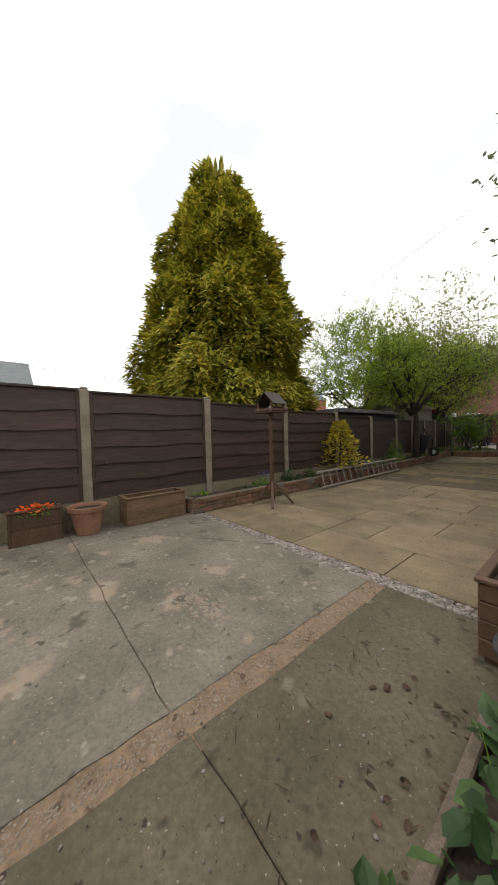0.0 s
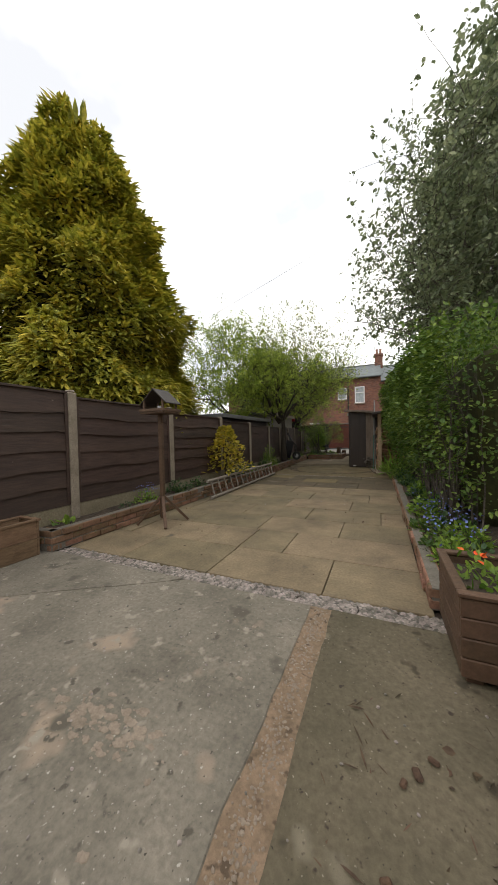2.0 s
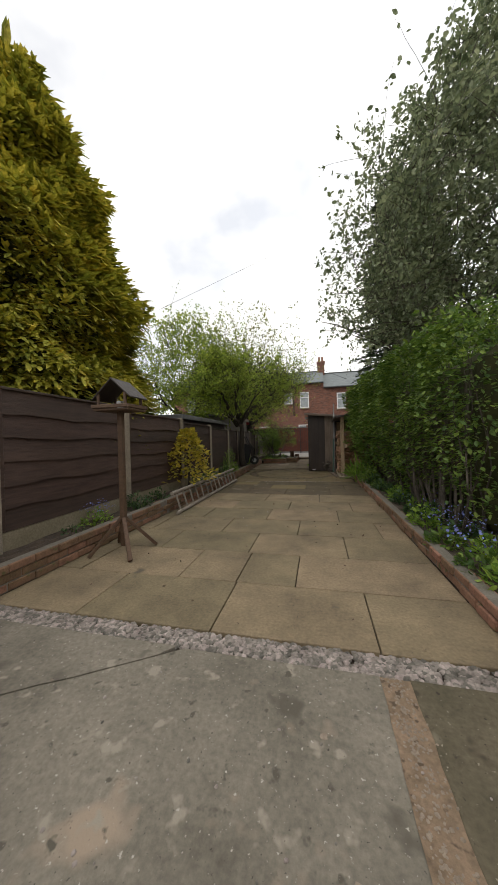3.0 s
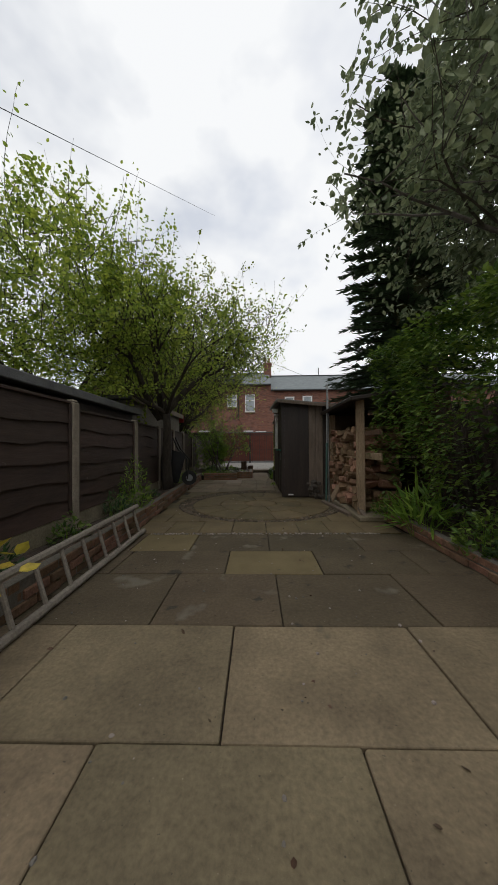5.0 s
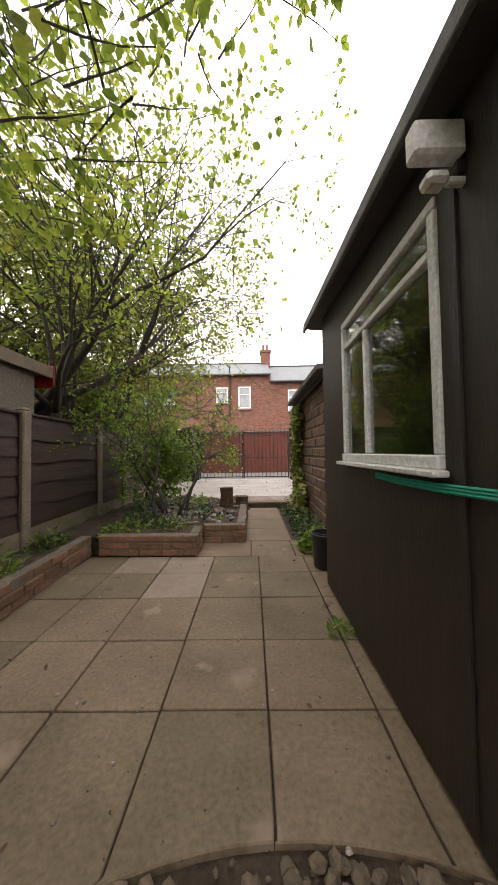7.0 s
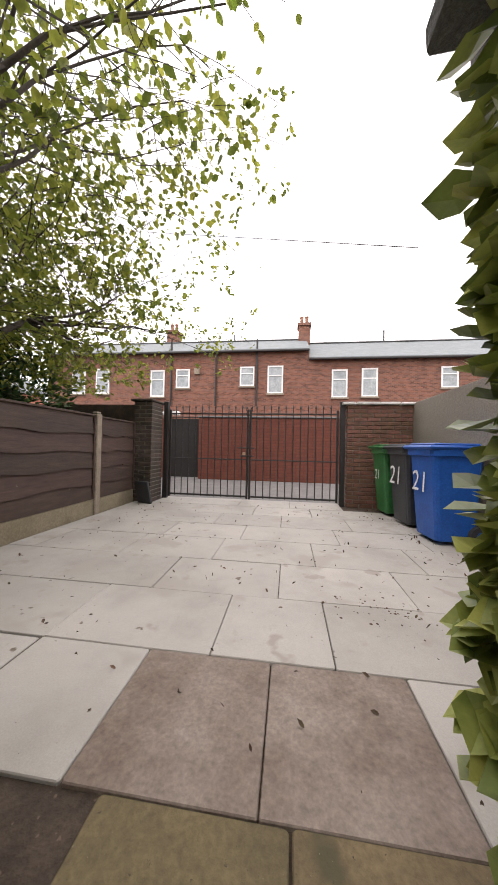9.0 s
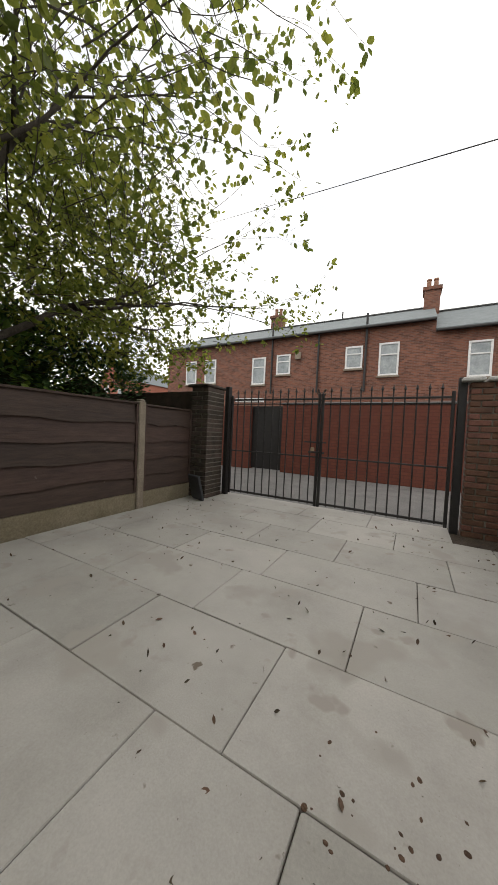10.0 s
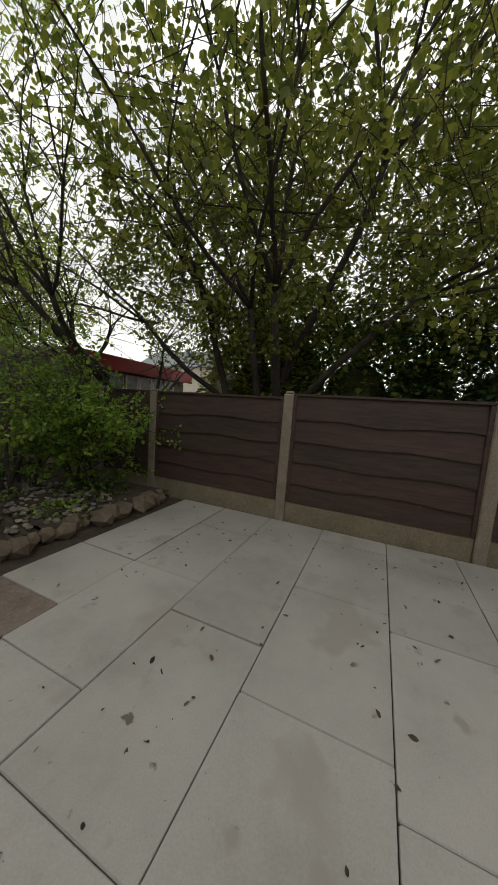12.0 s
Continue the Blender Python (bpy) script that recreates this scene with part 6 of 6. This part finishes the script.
link("body", Geo().lathe(1.2, 1.52, [(0, 0), (0.12, 0), (0.125, 0.01), (0.165, 0.25), (0.178, 0.255), (0.18, 0.275), (0.165, 0.275), (0.15, 0.22), (0, 0.22)], 32), "black_plastic", bp, smooth=False)
link("soil", Geo().lathe(1.2, 1.52, [(0, 0.226), (0.15, 0.224)], 20), "soil", bp)
clump("plant", "fresh green leafy plant in a black pot", "plant", tuft(1.22, 1.5, 0.23, 0.09, 0.13), 42, (0.09, 0.045), "green_leaf", 75)
edge = empty("bed_edging", "weathered mossy timber edging of a low bed", "edging")
link("board", Geo().box(1.015, -0.6, 0, 1.05, 1.42, 0.1, 0.006), "oldwood", edge)
link("board", Geo().box(1.051, 1.38, 0, 2.4, 1.42, 0.12, 0.006), "timber_pale", edge)
link("soil", Geo().box(1.051, -0.6, 0, 2.4, 1.379, 0.06), "soil", edge)
clump("plant", "broad dark green crinkled leaves spilling over the timber edging", "plant", lambda r: ((1.06 + 0.45 * r.random() ** 1.1, r.uniform(0.45, 1.34), 0.07 + 0.15 * r.random()), (-0.5, 0, 0.35)), 230, (0.08, 0.05), "deep_leaf", 76)
clump("plant", "small green rosette at the edge of the concrete", "plant", tuft(0.98, 0.72, 0.0, 0.05, 0.08), 20, (0.055, 0.034), "deep_leaf", 79)
clump("fallen_leaves", "dry brown leaves lying on the soil", "leaves", lambda r: ((r.uniform(0.8, 1.4), r.uniform(0.4, 1.4), 0.07 if r.random() < 0.2 else 0.005), (0, 0, 0)), 120, (0.03, 0.018), "dead_leaf", 77, kind="stuff")

bt = empty("bird_table", "dark stained wooden bird table with a pitched roof", "bird table")
BX, BY = -1.82, 3.2
link("pole", Geo().box(-0.024, -0.024, 0.06, 0.024, 0.024, 1.33, 0.004, pose(BX, BY, 0)), "timber_brown", bt)
for a in (45, 135, 225, 315):
    link("leg", Geo().box(-0.018, 0.0, 0, 0.018, 0.03, 0.42, 0.003, pose(BX, BY, 0, 0, 0, a) @ pose(0, 0.29, 0, 42, 0, 0)), "timber_brown", bt)
link("platform", Geo().box(BX - 0.18, BY - 0.15, 1.33, BX + 0.18, BY + 0.15, 1.35).box(BX - 0.19, BY - 0.16, 1.352, BX + 0.19, BY - 0.14, 1.385).box(BX - 0.19, BY + 0.14, 1.352, BX + 0.19, BY + 0.16, 1.385)
     .box(BX - 0.19, BY - 0.139, 1.352, BX - 0.17, BY + 0.139, 1.385).box(BX + 0.17, BY - 0.139, 1.352, BX + 0.19, BY + 0.139, 1.385), "timber_brown", bt)
for sx in (-1, 1):
    for sy in (-1, 1):
        link("upright", Geo().box(BX + sx * 0.14 - 0.012, BY + sy * 0.12 - 0.012, 1.352, BX + sx * 0.14 + 0.012, BY + sy * 0.12 + 0.012, 1.5), "timber_brown", bt)
    link("roof_board", Geo().box(0, -0.14, 0, 0.27, 0.14, 0.012, 0.003, pose(BX, BY, 1.62, 0, 42 if sx > 0 else 138, 0)), "shed", bt)
link("feeder", Geo().box(BX - 0.03, BY - 0.02, 1.352, BX + 0.02, BY + 0.03, 1.43, 0.006), "chalk", bt, "white feeder cup")

lad = empty("ladder", "old grey wooden ladder lying on its edge against the bed wall", "ladder")
a, b = Vector((-1.99, 4.55, 0)), Vector((-2.07, 7.95, 0))
for z, off in ((0.03, 0.04), (0.3, -0.04)):
    link("rail", Geo().tube([a + Vector((off, 0, z)), b + Vector((off, 0, z))], 0.026, 8), "ladder", lad)
for k in range(14):
    p = a.lerp(b, (k + 0.5) / 14)
    link("rung", Geo().tube([p + Vector((0.04, 0, 0.03)), p + Vector((-0.04, 0, 0.3))], 0.014, 8), "ladder", lad)

wb = empty("wheelbarrow", "upturned black wheelbarrow leaning by the apple tree", "wheelbarrow")
WM = pose(-2.46, 10.72, 0.2, 0, 0, 20)
verts = [(-0.1, -0.22, 0.05), (0.05, -0.3, 0.05), (0.05, 0.3, 0.05), (-0.1, 0.22, 0.05), (-0.06, -0.26, 0.7), (0.2, -0.32, 0.62), (0.2, 0.32, 0.62), (-0.06, 0.26, 0.7)]
link("tray", Geo().add([WM @ Vector(v) for v in verts], [(0, 4, 7, 3), (0, 1, 5, 4), (3, 7, 6, 2), (0, 3, 2, 1), (4, 5, 6, 7)]), "black_plastic", wb)
for s in (-1, 1):
    link("handle", Geo().tube([WM @ Vector(v) for v in ((0.25, s * 0.1, 0.1), (0.28, s * 0.24, 0.5), (0.1, s * 0.28, 0.72), (0.0, s * 0.28, 0.95))], 0.016, 8), "iron", wb)
link("wheel", Geo().tube([WM @ Vector((0.3, -0.04, 0.12)), WM @ Vector((0.3, 0.04, 0.12))], 0.15, 22), "rubber", wb)
link("hub", Geo().tube([WM @ Vector((0.3, -0.05, 0.12)), WM @ Vector((0.3, 0.05, 0.12))], 0.07, 14), "steel", wb)

# ---- small litter and cables ----
clump("twigs", "dry twigs and leaf scraps on the concrete", "twigs", lambda r: ((r.uniform(0.45, 1.0), r.uniform(0.5, 1.6), 0.006), (0, 0, 0)), 70, (0.05, 0.006), "dead_leaf", 82, droop=0.05, kind="stuff")
clump("fallen_leaves", "dark leaf scraps on the yard slabs", "leaves", lambda r: ((r.uniform(-2.7, 1.3), r.uniform(15.9, 19.9), YZ + 0.004), (0, 0, 0)), 330, (0.03, 0.014), "dead_leaf", 83, droop=0.03, kind="stuff")
scatter("crumbs", "trodden soil crumbs on the yard slabs", "crumbs", 70, lambda r: (0.12 + r.gauss(0, 0.15), 16.85 + r.gauss(0, 0.1) + 0.06 * r.choice((-1, 0, 2))), "stump", (0.002, 0.011), YZ - 0.002, 19, flat=0.4)
clump("fallen_leaves", "leaf scraps gathered along the yard wall", "leaves", lambda r: ((1.2 - abs(r.gauss(0, 0.28)), r.uniform(17.6, 19.8), YZ + 0.004), (0, 0, 0)), 160, (0.03, 0.014), "dead_leaf", 84, droop=0.03, kind="stuff")
clump("fallen_leaves", "leaf litter and scraps on the paving", "leaves", lambda r: ((r.uniform(-2.1, 0.7), r.uniform(2.3, 13.2), 0.004), (0, 0, 0)), 260, (0.025, 0.012), "dead_leaf", 85, droop=0.03, kind="stuff")
for x, y, s in ((0.72, 1.32, 0.02), (0.77, 1.38, 0.017), (0.68, 1.28, 0.015), (0.63, 1.05, 0.014)):
    gg = Geo()
    gg.box(-s, -s * 0.6, 0, s, s * 0.6, s * 0.7, 0.006, pose(x, y, 0, 0, 0, x * 900))
    tagged(link("clod", gg, "stump"), "dark dried clod lying on the concrete", "clod")
for p, q, sag, rad in (((-3.52, 7, 4.1), (-2.7, 19, 12.3), 0.0, 0.005), ((-14, 1, 4.1), (-3.1, 5.2, 1.75), 0.1, 0.005), ((-16, 0, 3.6), (-6, 9, 2.2), 0.15, 0.006), ((1.9, 20.9, 4.8), (-14.8, 33, 15.5), 0.0, 0.01)):
    p, q = Vector(p), Vector(q)
    pts = [p.lerp(q, t) - Vector((0, 0, sag * 4 * t * (1 - t))) for t in np.linspace(0, 1, 14)]
    tagged(link("cable", Geo().tube(pts, rad, 5), "cable"), "thin dark overhead cable", "cable", "overhead cables")
